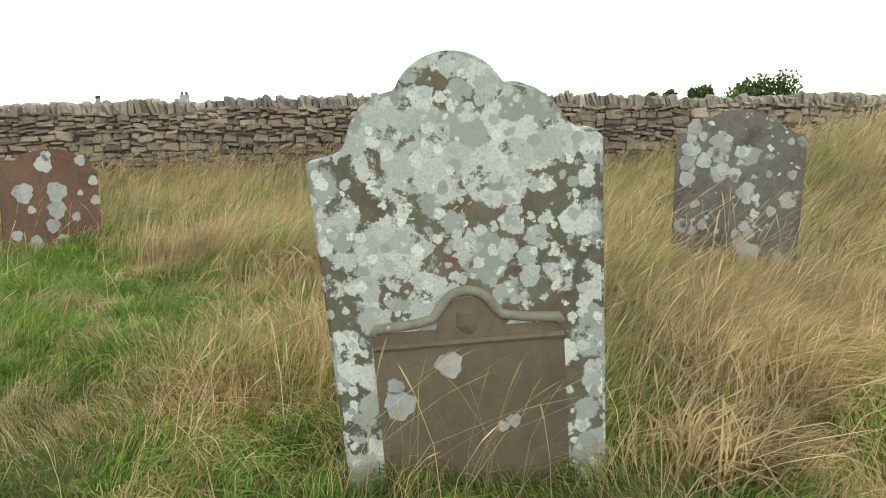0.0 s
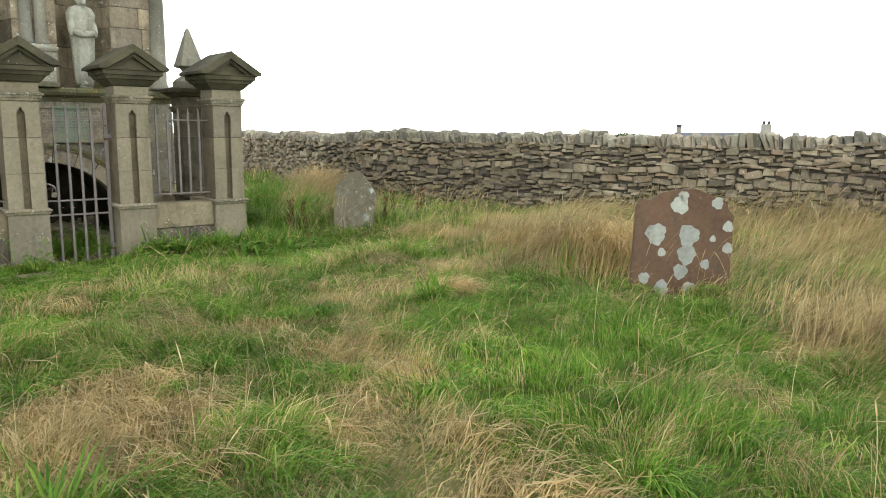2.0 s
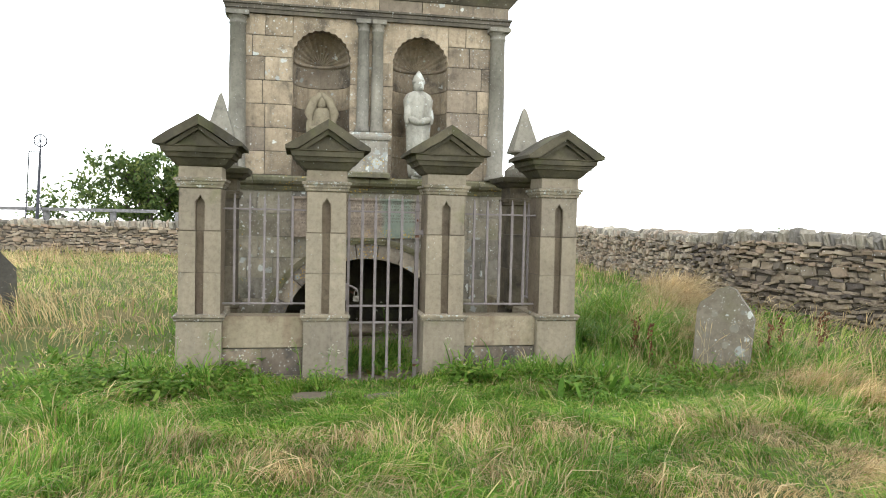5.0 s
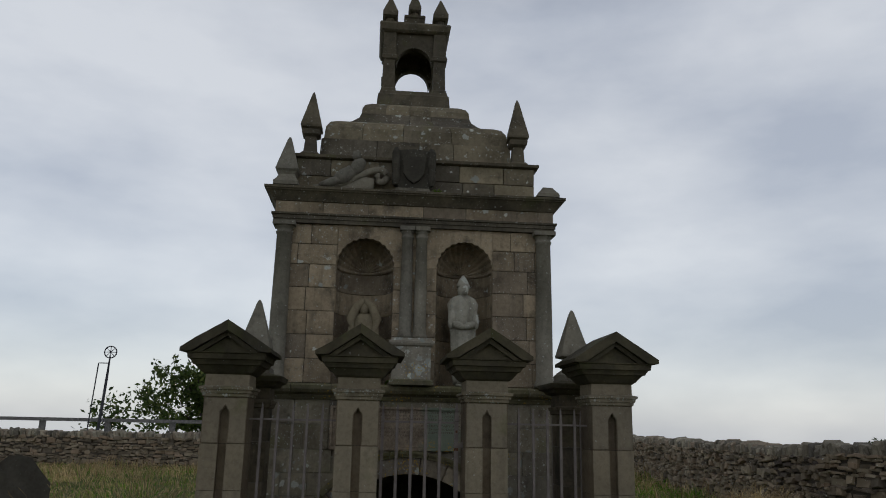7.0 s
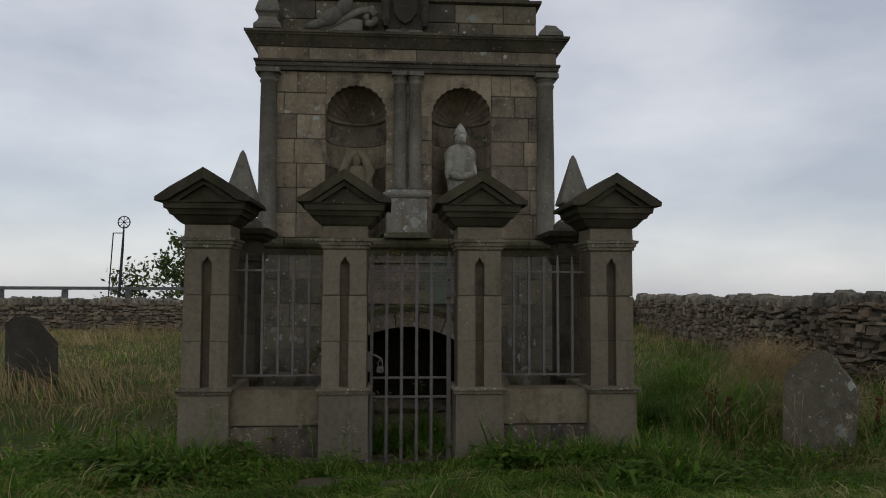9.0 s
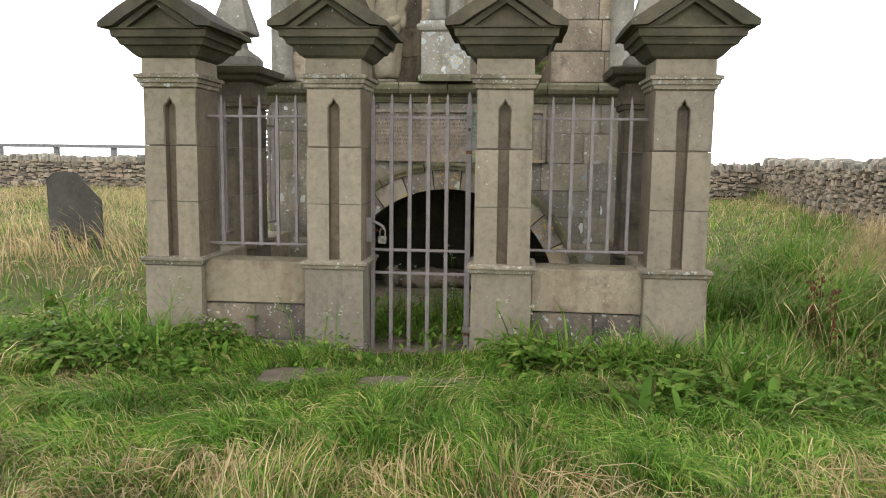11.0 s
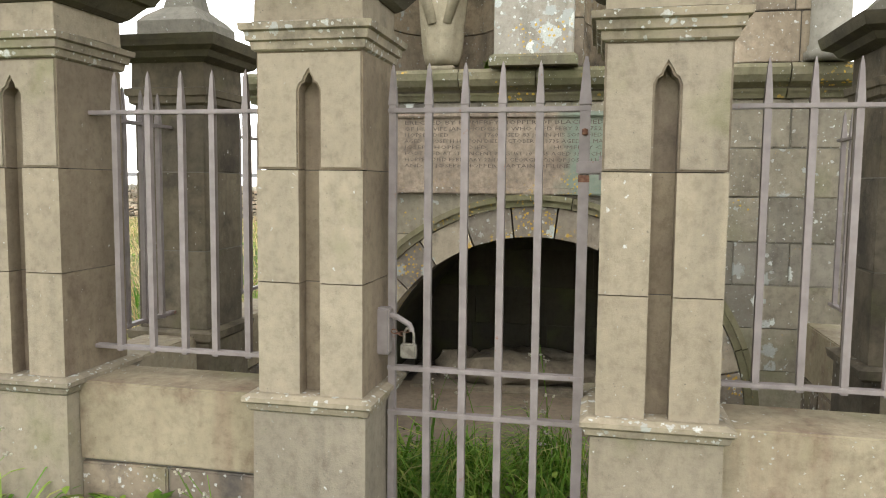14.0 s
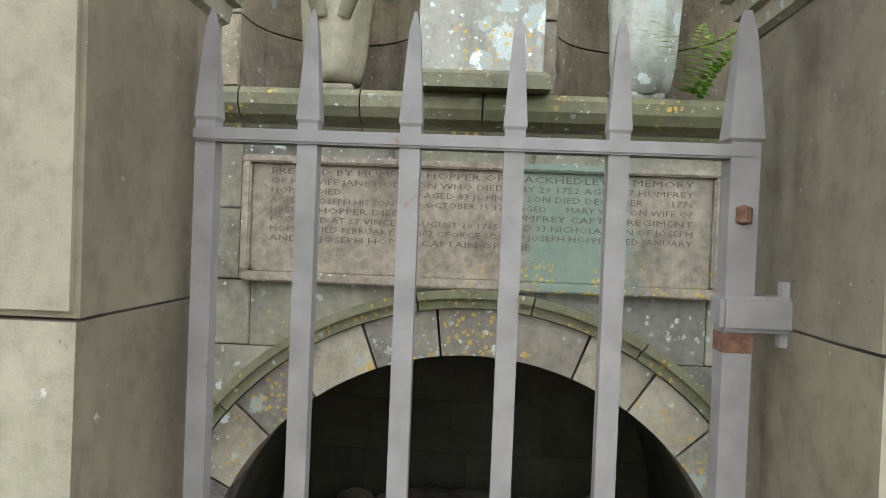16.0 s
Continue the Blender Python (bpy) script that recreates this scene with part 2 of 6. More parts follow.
M_VOUSSOIR = stone("voussoir_stone", (0.20, 0.172, 0.13), (0.37, 0.325, 0.25), stain_at=0.56, lichen=0.5, big=0.3, vary=0.42, yellow=0.7)
M_PEDESTAL = stone("pale_pedestal_stone", (0.20, 0.18, 0.14), (0.37, 0.34, 0.275), stain_at=0.6, lichen=0.5, big=0.62, vary=0.0, yellow=0.35)
M_H1 = stone("lichened_headstone", (0.095, 0.09, 0.062), (0.165, 0.155, 0.105), stain=(0.085, 0.036, 0.017), stain_at=0.53, big=1.27, vary=0.0)
M_PANEL = stone("carved_headstone_panel", (0.105, 0.083, 0.052), (0.17, 0.138, 0.09), stain_at=0.66, vary=0.0, lichen=0.08)
M_RED = stone("red_headstone", (0.105, 0.062, 0.04), (0.18, 0.108, 0.07), stain_at=0.6, vary=0.0, lichen=0.1)
M_H2 = stone("speckled_headstone", (0.115, 0.106, 0.085), (0.195, 0.183, 0.15), stain_at=0.5, big=0.5, vary=0.0)
M_DARK = stone("dark_headstone_stone", (0.06, 0.055, 0.045), (0.12, 0.11, 0.09), stain_at=0.5, lichen=0.2, vary=0.0, moss=0.3)
M_GREY = stone("grey_headstone", (0.12, 0.102, 0.072), (0.225, 0.195, 0.145), stain_at=0.54, lichen=0.45, big=0.3, vary=0.0, moss=0.35)
M_SLAB = stone("path_slab_stone", (0.15, 0.12, 0.085), (0.24, 0.195, 0.14), stain_at=0.62, vary=0.2)


def plain(name, a, b, scale=20.0, rough=0.7, metal=0.0, strength=0.2):
    k = Nodes(name)
    v = k.coords()
    k.b.inputs["Metallic"].default_value = metal
    n = k.noise(v, scale, 5).outputs["Fac"]
    return k.finish(k.ramp(n, (0.35, a), (0.65, b)), rough, n, strength, 0.003)


def iron():
    k = Nodes("grey_painted_iron")
    v = k.coords()
    c = k.ramp(k.noise(v, 14, 4).outputs["Fac"], (0.3, (0.142, 0.121, 0.109)), (0.7, (0.2, 0.172, 0.156)))
    r = k.ramp(k.noise(v, 11, 6, 0.7).outputs["Fac"], (0.66, (0, 0, 0)), (0.72, (1, 1, 1)))
    c = k.mix(r, c, (0.17, 0.065, 0.03))
    return k.finish(c, 0.55, k.noise(v, 70, 4).outputs["Fac"], 0.25, 0.002, 0.25)


def plaque_stone():
    """Brown stone with a green algae stain down one side, orange and yellow crusts along the foot."""
    k = Nodes("plaque_stone")
    v = k.coords(False)
    sep = k.nt.nodes.new("ShaderNodeSeparateXYZ")
    k.link(v, sep.inputs[0])
    c = k.ramp(k.noise(v, 4.0, 6).outputs["Fac"], (0.3, (0.17, 0.135, 0.10)), (0.7, (0.30, 0.245, 0.185)))
    c = k.mix(1.0, c, k.ramp(k.noise(v, 25.0, 6, 0.7).outputs["Fac"], (0.36, (0.7, 0.7, 0.68)), (0.64, (1.2, 1.18, 1.14))), "MULTIPLY")
    w = k.math("ADD", sep.outputs["Y"], k.math("MULTIPLY", k.math("SUBTRACT", k.noise(v, 5.0, 5).outputs["Fac"], 0.5), 0.35))
    band = k.ramp(k.math("SUBTRACT", w, 2.9), (0.2, (0, 0, 0)), (0.32, (0.75, 0.75, 0.75)), (0.62, (0.75, 0.75, 0.75)), (0.78, (0.1, 0.1, 0.1)))
    c = k.mix(band, c, (0.155, 0.205, 0.155))
    m, r = k.spots(v, 30.0, -0.15, 0.22)
    c = k.mix(m, c, (0.44, 0.45, 0.41))
    low = k.ramp(k.math("SUBTRACT", sep.outputs["Z"], 1.43), (0.06, (1, 1, 1)), (0.16, (0, 0, 0)))
    m, r = k.spots(v, 34.0, 0.0, 0.6, 0.9)
    m = k.math("MULTIPLY", m, k.ramp(k.noise(v, 7.0, 4).outputs["Fac"], (0.45, (0, 0, 0)), (0.52, (1, 1, 1))))
    c = k.mix(k.math("MULTIPLY", k.math("MULTIPLY", m, low), k.ramp(k.math("SUBTRACT", w, 2.6), (0.3, (0.1, 0.1, 0.1)), (0.5, (1, 1, 1)))), c, (0.45, 0.28, 0.03))
    return k.finish(c, 0.92, k.noise(v, 80, 6, 0.7).outputs["Fac"], 0.5, 0.005, 0.2)


M_PLAQUE = plaque_stone()
M_IRON = iron()
M_RUST = plain("rusty_steel", (0.09, 0.042, 0.026), (0.17, 0.088, 0.052), 60, 0.8, 0.3)
M_LOCK = plain("padlock_steel", (0.12, 0.105, 0.085), (0.22, 0.20, 0.165), 40, 0.45, 0.6)
M_POLE = plain("dark_pole_paint", (0.03, 0.03, 0.035), (0.06, 0.06, 0.07), 8)
M_WOODRAIL = plain("weathered_fence_wood", (0.12, 0.115, 0.11), (0.21, 0.20, 0.19), 12)
M_SLATE = plain("roof_slate", (0.10, 0.10, 0.11), (0.18, 0.18, 0.19), 3)
M_RENDER = plain("house_wall_stone", (0.24, 0.22, 0.19), (0.34, 0.31, 0.27), 2)
M_LETTER = plain("cut_letters", (0.07, 0.055, 0.04), (0.12, 0.095, 0.07), 40)
M_PALE = stone("pale_lichen", (0.31, 0.315, 0.285), (0.47, 0.475, 0.435), stain_at=0.62, vary=0.15, grain=120)
M_BARK = plain("bark", (0.05, 0.042, 0.034), (0.10, 0.085, 0.07), 25, 0.95, 0, 0.6)


def leafy(name, stops, rough=0.6, through=0.35):
    """Blades and leaves, each one of its own shade."""
    k = Nodes(name)
    g = k.nt.nodes.new("ShaderNodeNewGeometry")
    c = k.ramp(g.outputs["Random Per Island"], *stops)
    tc = k.nt.nodes.new("ShaderNodeTexCoord")
    n = k.noise(tc.outputs["Object"], 0.9, 4).outputs["Fac"]
    c = k.mix(1.0, c, k.ramp(n, (0.3, (0.6, 0.62, 0.6)), (0.7, (1.3, 1.24, 1.15))), "MULTIPLY")
    n2 = k.noise(tc.outputs["Object"], 4.5, 4).outputs["Fac"]
    c = k.mix(1.0, c, k.ramp(n2, (0.3, (0.68, 0.7, 0.68)), (0.7, (1.25, 1.22, 1.15))), "MULTIPLY")
    k.finish(c, rough, spec=0.15)
    t = k.nt.nodes.new("ShaderNodeBsdfTranslucent")
    k.link(c, t.inputs["Color"])
    s = k.nt.nodes.new("ShaderNodeMixShader")
    s.inputs[0].default_value = through
    out = k.nt.nodes["Material Output"]
    k.link(k.b.outputs[0], s.inputs[1])
    k.link(t.outputs[0], s.inputs[2])
    k.link(s.outputs[0], out.inputs[0])
    return k.m


M_GREEN = leafy("green_grass", [(0.0, (0.07, 0.165, 0.022)), (0.5, (0.15, 0.31, 0.042)), (0.82, (0.27, 0.39, 0.072)), (1.0, (0.44, 0.38, 0.16))], 0.6, 0.45)
M_STRAW = leafy("straw_grass", [(0.0, (0.29, 0.195, 0.10)), (0.4, (0.49, 0.37, 0.195)), (0.8, (0.66, 0.53, 0.32)), (0.92, (0.66, 0.53, 0.32)), (1.0, (0.2, 0.24, 0.07))], 0.6, 0.5)
M_WEED = leafy("broad_weed_leaves", [(0.0, (0.08, 0.17, 0.022)), (0.55, (0.15, 0.28, 0.04)), (0.9, (0.25, 0.34, 0.07)), (1.0, (0.33, 0.25, 0.10))], 0.7, 0.45)
M_DOCK = leafy("rusty_dock_seed", [(0.0, (0.12, 0.055, 0.03)), (1.0, (0.22, 0.10, 0.05))])
M_LEAF = leafy("tree_leaves", [(0.0, (0.04, 0.065, 0.02)), (0.6, (0.075, 0.12, 0.035)), (1.0, (0.16, 0.19, 0.06))])
M_FLOWER = leafy("pale_flower_heads", [(0.0, (0.30, 0.27, 0.20)), (1.0, (0.46, 0.44, 0.37))])


def turf():
    k = Nodes("turf")
    tc = k.nt.nodes.new("ShaderNodeTexCoord")
    v = tc.outputs["Object"]
    c = k.ramp(k.noise(v, 0.7, 6, 0.65).outputs["Fac"], (0.35, (0.085, 0.13, 0.03)), (0.5, (0.15, 0.17, 0.055)), (0.65, (0.27, 0.22, 0.10)))
    c = k.mix(k.math("MULTIPLY", k.noise(v, 30, 5, 0.7).outputs["Fac"], 0.7), c, (0.05, 0.055, 0.02))
    return k.finish(c, 0.95, k.noise(v, 40, 5, 0.7).outputs["Fac"], 0.8, 0.05, 0.1)


M_TURF = turf()


# ---- building blocks ----
def part(name, bm, material, parent=None, label="", smooth=False):
    """One mesh object from a bmesh given in world places, under a thing or a part."""
    me = bpy.data.meshes.new(name)
    bmesh.ops.recalc_face_normals(bm, faces=bm.faces)
    bm.to_mesh(me)
    bm.free()
    me.materials.append(material)
    if smooth:
        me.shade_smooth()
    return hang(new(name, me), parent, label)


def place_of(ob):
    return place_of(ob.parent) @ ob.matrix_parent_inverse @ ob.matrix_basis if ob.parent else ob.matrix_basis


def hang(ob, parent, label=""):
    if parent:
        ob.parent = parent
        ob.matrix_parent_inverse = place_of(parent).inverted()
    return tagged(ob, label)


def thing(name, x, y, z, label, category, group="", kind=""):
    ob = new(name)
    ob.empty_display_size = 0.2
    ob.matrix_basis = pose(x, y, z)
    return tagged(ob, label, category, group, kind)


def loft(bm, rings, caps=True):
    rows = [[bm.verts.new(p) for p in r] for r in rings]
    n = len(rows[0])
    for a, b in zip(rows, rows[1:]):
        for i in range(n):
            bm.faces.new((a[i], a[(i + 1) % n], b[(i + 1) % n], b[i]))
    if caps:
        for r in (rows[0][::-1], rows[-1]):
            bm.faces.new(r)
    return bm


def box(x0, x1, y0, y1, z0, z1, bevel=0.0, bm=None):
    own = bm is None
    bm = bmesh.new() if own else bm
    loft(bm, [[(x0, y0, z), (x1, y0, z), (x1, y1, z), (x0, y1, z)] for z in (z0, z1)])
    if bevel and own:
        bmesh.ops.bevel(bm, geom=bm.edges[:], offset=bevel, segments=2, affect="EDGES")
    return bm


def stack(cx, cy, rows, bm=None):
    """A square turned profile: rows of height and half width (and half depth)."""
    bm = bm or bmesh.new()
    loft(bm, [[(cx - (r[2] if len(r) > 2 else r[1]) * a, cy - r[1] * b, r[0]) for a, b in ((1, 1), (-1, 1), (-1, -1), (1, -1))] for r in rows])
    return bm


def lathe(cx, cy, rows, n=20, bm=None):
    bm = bm or bmesh.new()
    loft(bm, [[(cx + r * math.cos(2 * math.pi * i / n), cy + r * math.sin(2 * math.pi * i / n), z) for i in range(n)] for z, r in rows])
    return bm


def sheet(points, x0, x1, bm=None):
    """A flat outline in y and z, given thickness along x."""
    bm = bm or bmesh.new()
    a = [bm.verts.new((x0, y, z)) for y, z in points]
    b = [bm.verts.new((x1, y, z)) for y, z in points]
    n = len(a)
    for i in range(n):
        bm.faces.new((a[i], a[(i + 1) % n], b[(i + 1) % n], b[i]))
    caps = [bm.faces.new(a[::-1]), bm.faces.new(b)]
    for f in caps:
        f.normal_update()
    bmesh.ops.triangulate(bm, faces=caps, ngon_method="EAR_CLIP")
    return bm


def tube(points, radius, n=8, bm=None):
    bm = bm or bmesh.new()
    pts = [Vector(p) for p in points]
    rings = []
    for i, p in enumerate(pts):
        d = (pts[min(i + 1, len(pts) - 1)] - pts[max(i - 1, 0)]).normalized()
        q = d.to_track_quat("Z", "Y")
        r = radius[i] if isinstance(radius, (list, tuple)) else radius
        rings.append([p + q @ Vector((r * math.cos(2 * math.pi * k / n), r * math.sin(2 * math.pi * k / n), 0)) for k in range(n)])
    return loft(bm, rings)


def arc(cy, cz, r, a0, a1, n):
    return [(cy + r * math.cos(radians(a0 + (a1 - a0) * i / n)), cz + r * math.sin(radians(a0 + (a1 - a0) * i / n))) for i in range(n + 1)]


def rugged(bm, amount, scale, cuts=0):
    """Uneven, worn surface."""
    if cuts:
        bmesh.ops.subdivide_edges(bm, edges=bm.edges[:], cuts=cuts, use_grid_fill=True)
    for v in bm.verts:
        v.co += noise.noise_vector(v.co * scale) * amount
    return bm


def gz(x, y):
    """Height of the ground."""
    x, y = np.asarray(x, float), np.asarray(y, float)
    near = 1 / (1 + np.exp(np.clip((x + 9.6) * 2.2, -60, 60))) * np.exp(-((y - 3) / 5.0) ** 4)
    z = 0.1 + 0.15 * np.exp(-((x - 0.4) ** 2 / 7 + (y - 4.2) ** 2 / 14)) - 0.14 * near
    z = z + 0.03 * np.sin(1.3 * x + 0.7 * y) * np.sin(0.9 * y - 0.5 * x) + 0.015 * np.sin(3.1 * x + 1.0) * np.sin(2.7 * y)
    far = np.clip((np.hypot(x + 8, y - 3) - 44) / 100, 0, 60)
    hollow = 2.3 * np.exp(-((x + 23.5) ** 2 + (y - 36) ** 2) / 110)
    rise = 0.72 * np.exp(-((x - 5.0) ** 2 / 9 + (y - 11.8) ** 2 / 7))
    return z - 7 * far ** 1.15 - hollow + rise


def gh(x, y):
    return float(gz(x, y))


# ---- ground ----
def make_ground():
    xs = np.concatenate([[-4000, -1200, -400, -160, -90, -60, -45], np.arange(-38, 16.1, 0.4), [22, 32, 50, 90, 160, 400, 1200, 4000]])
    ys = np.concatenate([[-4000, -1200, -400, -160, -90, -50, -30], np.arange(-20, 22.1, 0.4), [30, 45, 70, 110, 200, 400, 1200, 4000]])
    gx, gy = np.meshgrid(xs, ys, indexing="ij")
    dip = 0.25 * ((gx < -11.75) & (gx > -17.4) & (gy > 1.2) & (gy < 4.7))
    v = np.stack([gx, gy, gz(gx, gy) - dip], -1).reshape(-1, 3)
    m = len(ys)
    i, j = np.meshgrid(np.arange(len(xs) - 1), np.arange(m - 1), indexing="ij")
    a = (i * m + j).ravel()
    f = np.stack([a, a + m, a + m + 1, a + 1], -1)
    me = bpy.data.meshes.new("ground")
    me.from_pydata(v.tolist(), [], f.tolist())
    me.shade_smooth()
    me.materials.append(M_TURF)
    return tagged(new("ground", me), "rough churchyard turf of green and straw grass", "ground", kind="structure")


make_ground()


# ---- the railed enclosure ----
YC = 2.96
FX = -11.56


def chip(bm, w, front):
    """Ease the sharp edges of the front face."""
    sharp = [e for e in bm.edges if len(e.link_faces) == 2 and e.calc_face_angle(0) > 1.2 and min(v.co.x for v in e.verts) > front - 1e-4]
    bmesh.ops.bevel(bm, geom=sharp, offset=w, segments=2, affect="EDGES")
    return bm


def darken_sides(ob, front):
    """Sides and groove take a darker stone: staining, and shade put into its colour."""
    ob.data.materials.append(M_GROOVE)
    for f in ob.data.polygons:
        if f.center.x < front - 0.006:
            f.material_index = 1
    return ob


def front_pillar(y):
    t = thing("gate_pillar", FX - 0.21, y, -0.2, "tan sandstone pillar with pedimented cap and lancet groove", "pillar", "pillars of the enclosure")
    cx = FX - 0.21
    part("plinth", rugged(stack(cx, y, [(-0.3, 0.235), (0.0, 0.232), (0.3, 0.228), (0.612, 0.226)]), 0.004, 3), M_PILLAR, t)
    part("plinth_moulding", stack(cx, y, [(0.612, 0.226), (0.622, 0.243), (0.645, 0.25), (0.655, 0.262), (0.672, 0.262), (0.684, 0.235)]), M_CRUST, t)
    half, groove, deep = 0.21, 0.041, 0.07
    for z0, z1 in ((0.684, 1.114), (1.118, 1.544), (1.548, 1.985)):
        xf = cx + half - deep
        bm = box(cx - half, xf, y - half, y + half, z0, z1)
        if z1 < 1.9:
            box(xf, cx + half, y - half, y - groove, z0, z1, bm=bm)
            box(xf, cx + half, y + groove, y + half, z0, z1, bm=bm)
        else:
            pts = [(y - half, z0), (y - groove, z0), (y - groove, 1.84), (y - 0.031, 1.862), (y - 0.017, 1.87), (y - 0.013, 1.885), (y, 1.907), (y + 0.013, 1.885), (y + 0.017, 1.87), (y + 0.031, 1.862), (y + groove, 1.84), (y + groove, z0), (y + half, z0), (y + half, z1), (y - half, z1)]
            sheet(pts, xf, cx + half, bm)
        darken_sides(part("shaft_block", rugged(chip(bm, 0.008, cx + half), 0.0025, 11), M_PILLAR, t), cx + half)
    part("joint_core", box(cx - half + 0.006, cx + half - deep - 0.003, y - half + 0.006, y + half - 0.006, 0.684, 1.985), M_GAP, t)
    part("capital_moulding", rugged(stack(cx, y, [(1.985, 0.211), (1.992, 0.222), (2.018, 0.226), (2.023, 0.238), (2.052, 0.242), (2.058, 0.256), (2.082, 0.259), (2.09, 0.222), (2.096, 0.214)]), 0.003, 9), M_CRUST, t)
    part("neck_block", rugged(stack(cx, y, [(2.096, 0.213), (2.205, 0.211)]), 0.004, 5, 2), M_PILLAR, t)
    part("cornice", rugged(stack(cx, y, [(2.205, 0.218), (2.222, 0.245), (2.25, 0.268), (2.285, 0.298), (2.292, 0.322), (2.312, 0.33), (2.335, 0.345), (2.342, 0.365), (2.392, 0.372), (2.398, 0.388), (2.407, 0.39)]), 0.004, 8), M_CAP, t, "soot-dark cornice")
    w, front, back = 0.432, cx + 0.43, cx - 0.43
    part("tympanum", sheet([(y - 0.33, 2.405), (y + 0.33, 2.405), (y, 2.60)], back + 0.02, front - 0.10), M_CAP, t)
    for s in (-1, 1):
        bm = sheet([(y + s * w, 2.405), (y + s * w, 2.442), (y, 2.72), (y, 2.618), (y + s * (w - 0.115), 2.411)], back, front)
        part("raking_slab", rugged(bm, 0.010, 5, 2), M_CAP, t, "dark weathered pediment slab")
        part("raking_fillet", sheet([(y + s * 0.305, 2.408), (y, 2.618), (y, 2.566), (y + s * 0.232, 2.408)], back + 0.05, front - 0.045), M_CAP, t)
    return t


for i in range(4):
    front_pillar(1.036 + 1.284 * i)


def side_pier(y):
    t = thing("side_pier", -12.81, y, -0.2, "weathered sandstone side pier with flat cornice and stone spike", "pillar", "side piers")
    cx = -12.81
    part("plinth", rugged(stack(cx, y, [(-0.3, 0.23), (0.612, 0.225)]), 0.005, 3, 1), M_GRIME, t)
    part("plinth_moulding", stack(cx, y, [(0.612, 0.226), (0.63, 0.25), (0.672, 0.258), (0.684, 0.225)]), M_GRIME, t)
    for z0, z1 in ((0.684, 1.113), (1.119, 1.543), (1.549, 1.905)):
        part("shaft_block", box(cx - 0.205, cx + 0.205, y - 0.205, y + 0.205, z0, z1, 0.004), M_GRIME, t)
    part("joint_core", box(cx - 0.198, cx + 0.198, y - 0.198, y + 0.198, 0.684, 1.905), M_MORTAR, t)
    part("capital_moulding", stack(cx, y, [(1.905, 0.206), (1.915, 0.225), (1.95, 0.228), (1.955, 0.24), (1.99, 0.245), (2.0, 0.215), (2.13, 0.212)]), M_GRIME, t)
    part("cornice", stack(cx, y, [(2.13, 0.22), (2.15, 0.27), (2.18, 0.29), (2.2, 0.335), (2.23, 0.345), (2.255, 0.35), (2.29, 0.20)]), M_CAP, t, "soot-dark cornice")
    part("spike_foot", stack(cx, y, [(2.285, 0.19), (2.36, 0.19), (2.4, 0.155), (2.45, 0.09), (2.52, 0.075), (2.56, 0.10)]), M_COLUMN, t)
    part("spike", stack(cx, y, [(2.56, 0.10), (2.58, 0.165), (2.60, 0.17), (3.11, 0.028), (3.15, 0.008)]), M_COLUMN, t, "pale grey stone pyramid")


side_pier(1.1)
side_pier(4.82)


def dwarf_wall(along, a, b, other, name):
    """Low wall between two pillars: dressed coping course on rough courses."""
    t = thing(name, *((other, (a + b) / 2) if along == "y" else ((a + b) / 2, other)), -0.2, "low dwarf wall of tan dressed stone on rough dark blocks", "dwarf wall", "dwarf walls")
    rnd = random.Random(int(abs(a * 100)))

    def blk(u0, u1, z0, z1, half, mat, nm):
        bm = box(other - half, other + half, u0, u1, z0, z1, 0.008) if along == "y" else box(u0, u1, other - half, other + half, z0, z1, 0.008)
        part(nm, rugged(bm, 0.006, 6), mat, t)

    blk(a, b, 0.325, 0.655, 0.155, M_SILL, "coping_course")
    blk(a, b, -0.3, 0.315, 0.135, M_MORTAR, "rubble_core")
    for z0, z1 in ((-0.28, 0.03), (0.036, 0.315)):
        u = a + 0.002
        while u < b - 0.02:
            e = min(u + rnd.uniform(0.3, 0.52), b - 0.002)
            if b - e < 0.12:
                e = b - 0.002
            blk(u, e - 0.006, z0, z1 - 0.004, 0.15 + rnd.uniform(-0.006, 0.008) + (0.03 if z0 < -0.1 else 0), M_ROUGH, "rough_block")
            u = e


dwarf_wall("y", 1.262, 2.094, FX - 0.21, "dwarf_wall")
dwarf_wall("y", 3.83, 4.662, FX - 0.21, "dwarf_wall")
for yy in (1.1, 4.82):
    dwarf_wall("x", -12.58, -12.0, yy, "dwarf_wall")
    dwarf_wall("x", -13.9, -13.04, yy, "dwarf_wall")


def footing(y0, y1, front, top):
    """Rough limed foundation stones that stand proud under the pillars."""
    t = thing("footing", FX, (y0 + y1) / 2, -0.3, "rough limed foundation stones along the foot of the enclosure", "footing", "footings")
    q = random.Random(int(y0 * 100))
    u = y0
    while u < y1 - 0.05:
        e = min(u + q.uniform(0.26, 0.46), y1)
        bm = box(FX - 0.1, front + q.uniform(-0.02, 0.02), u + 0.006, e - 0.006, -0.32, top + q.uniform(-0.025, 0.015), 0.014)
        part("footing_stone", rugged(bm, 0.014, 7, 1), M_ROUGH, t)
        u = e


footing(1.56, 2.58, FX + 0.10, 0.02)
footing(3.74, 4.72, FX + 0.06, 0.04)


def spike_bar(x, y, z0, z1, w, t, name="bar"):
    """A square iron bar with a drawn-out point."""
    part(name, stack(x, y, [(z0, w), (z1 - 0.165, w), (z1 - 0.16, w * 1.15), (z1 - 0.03, w * 0.55), (z1, w * 0.12)]), M_IRON, t)


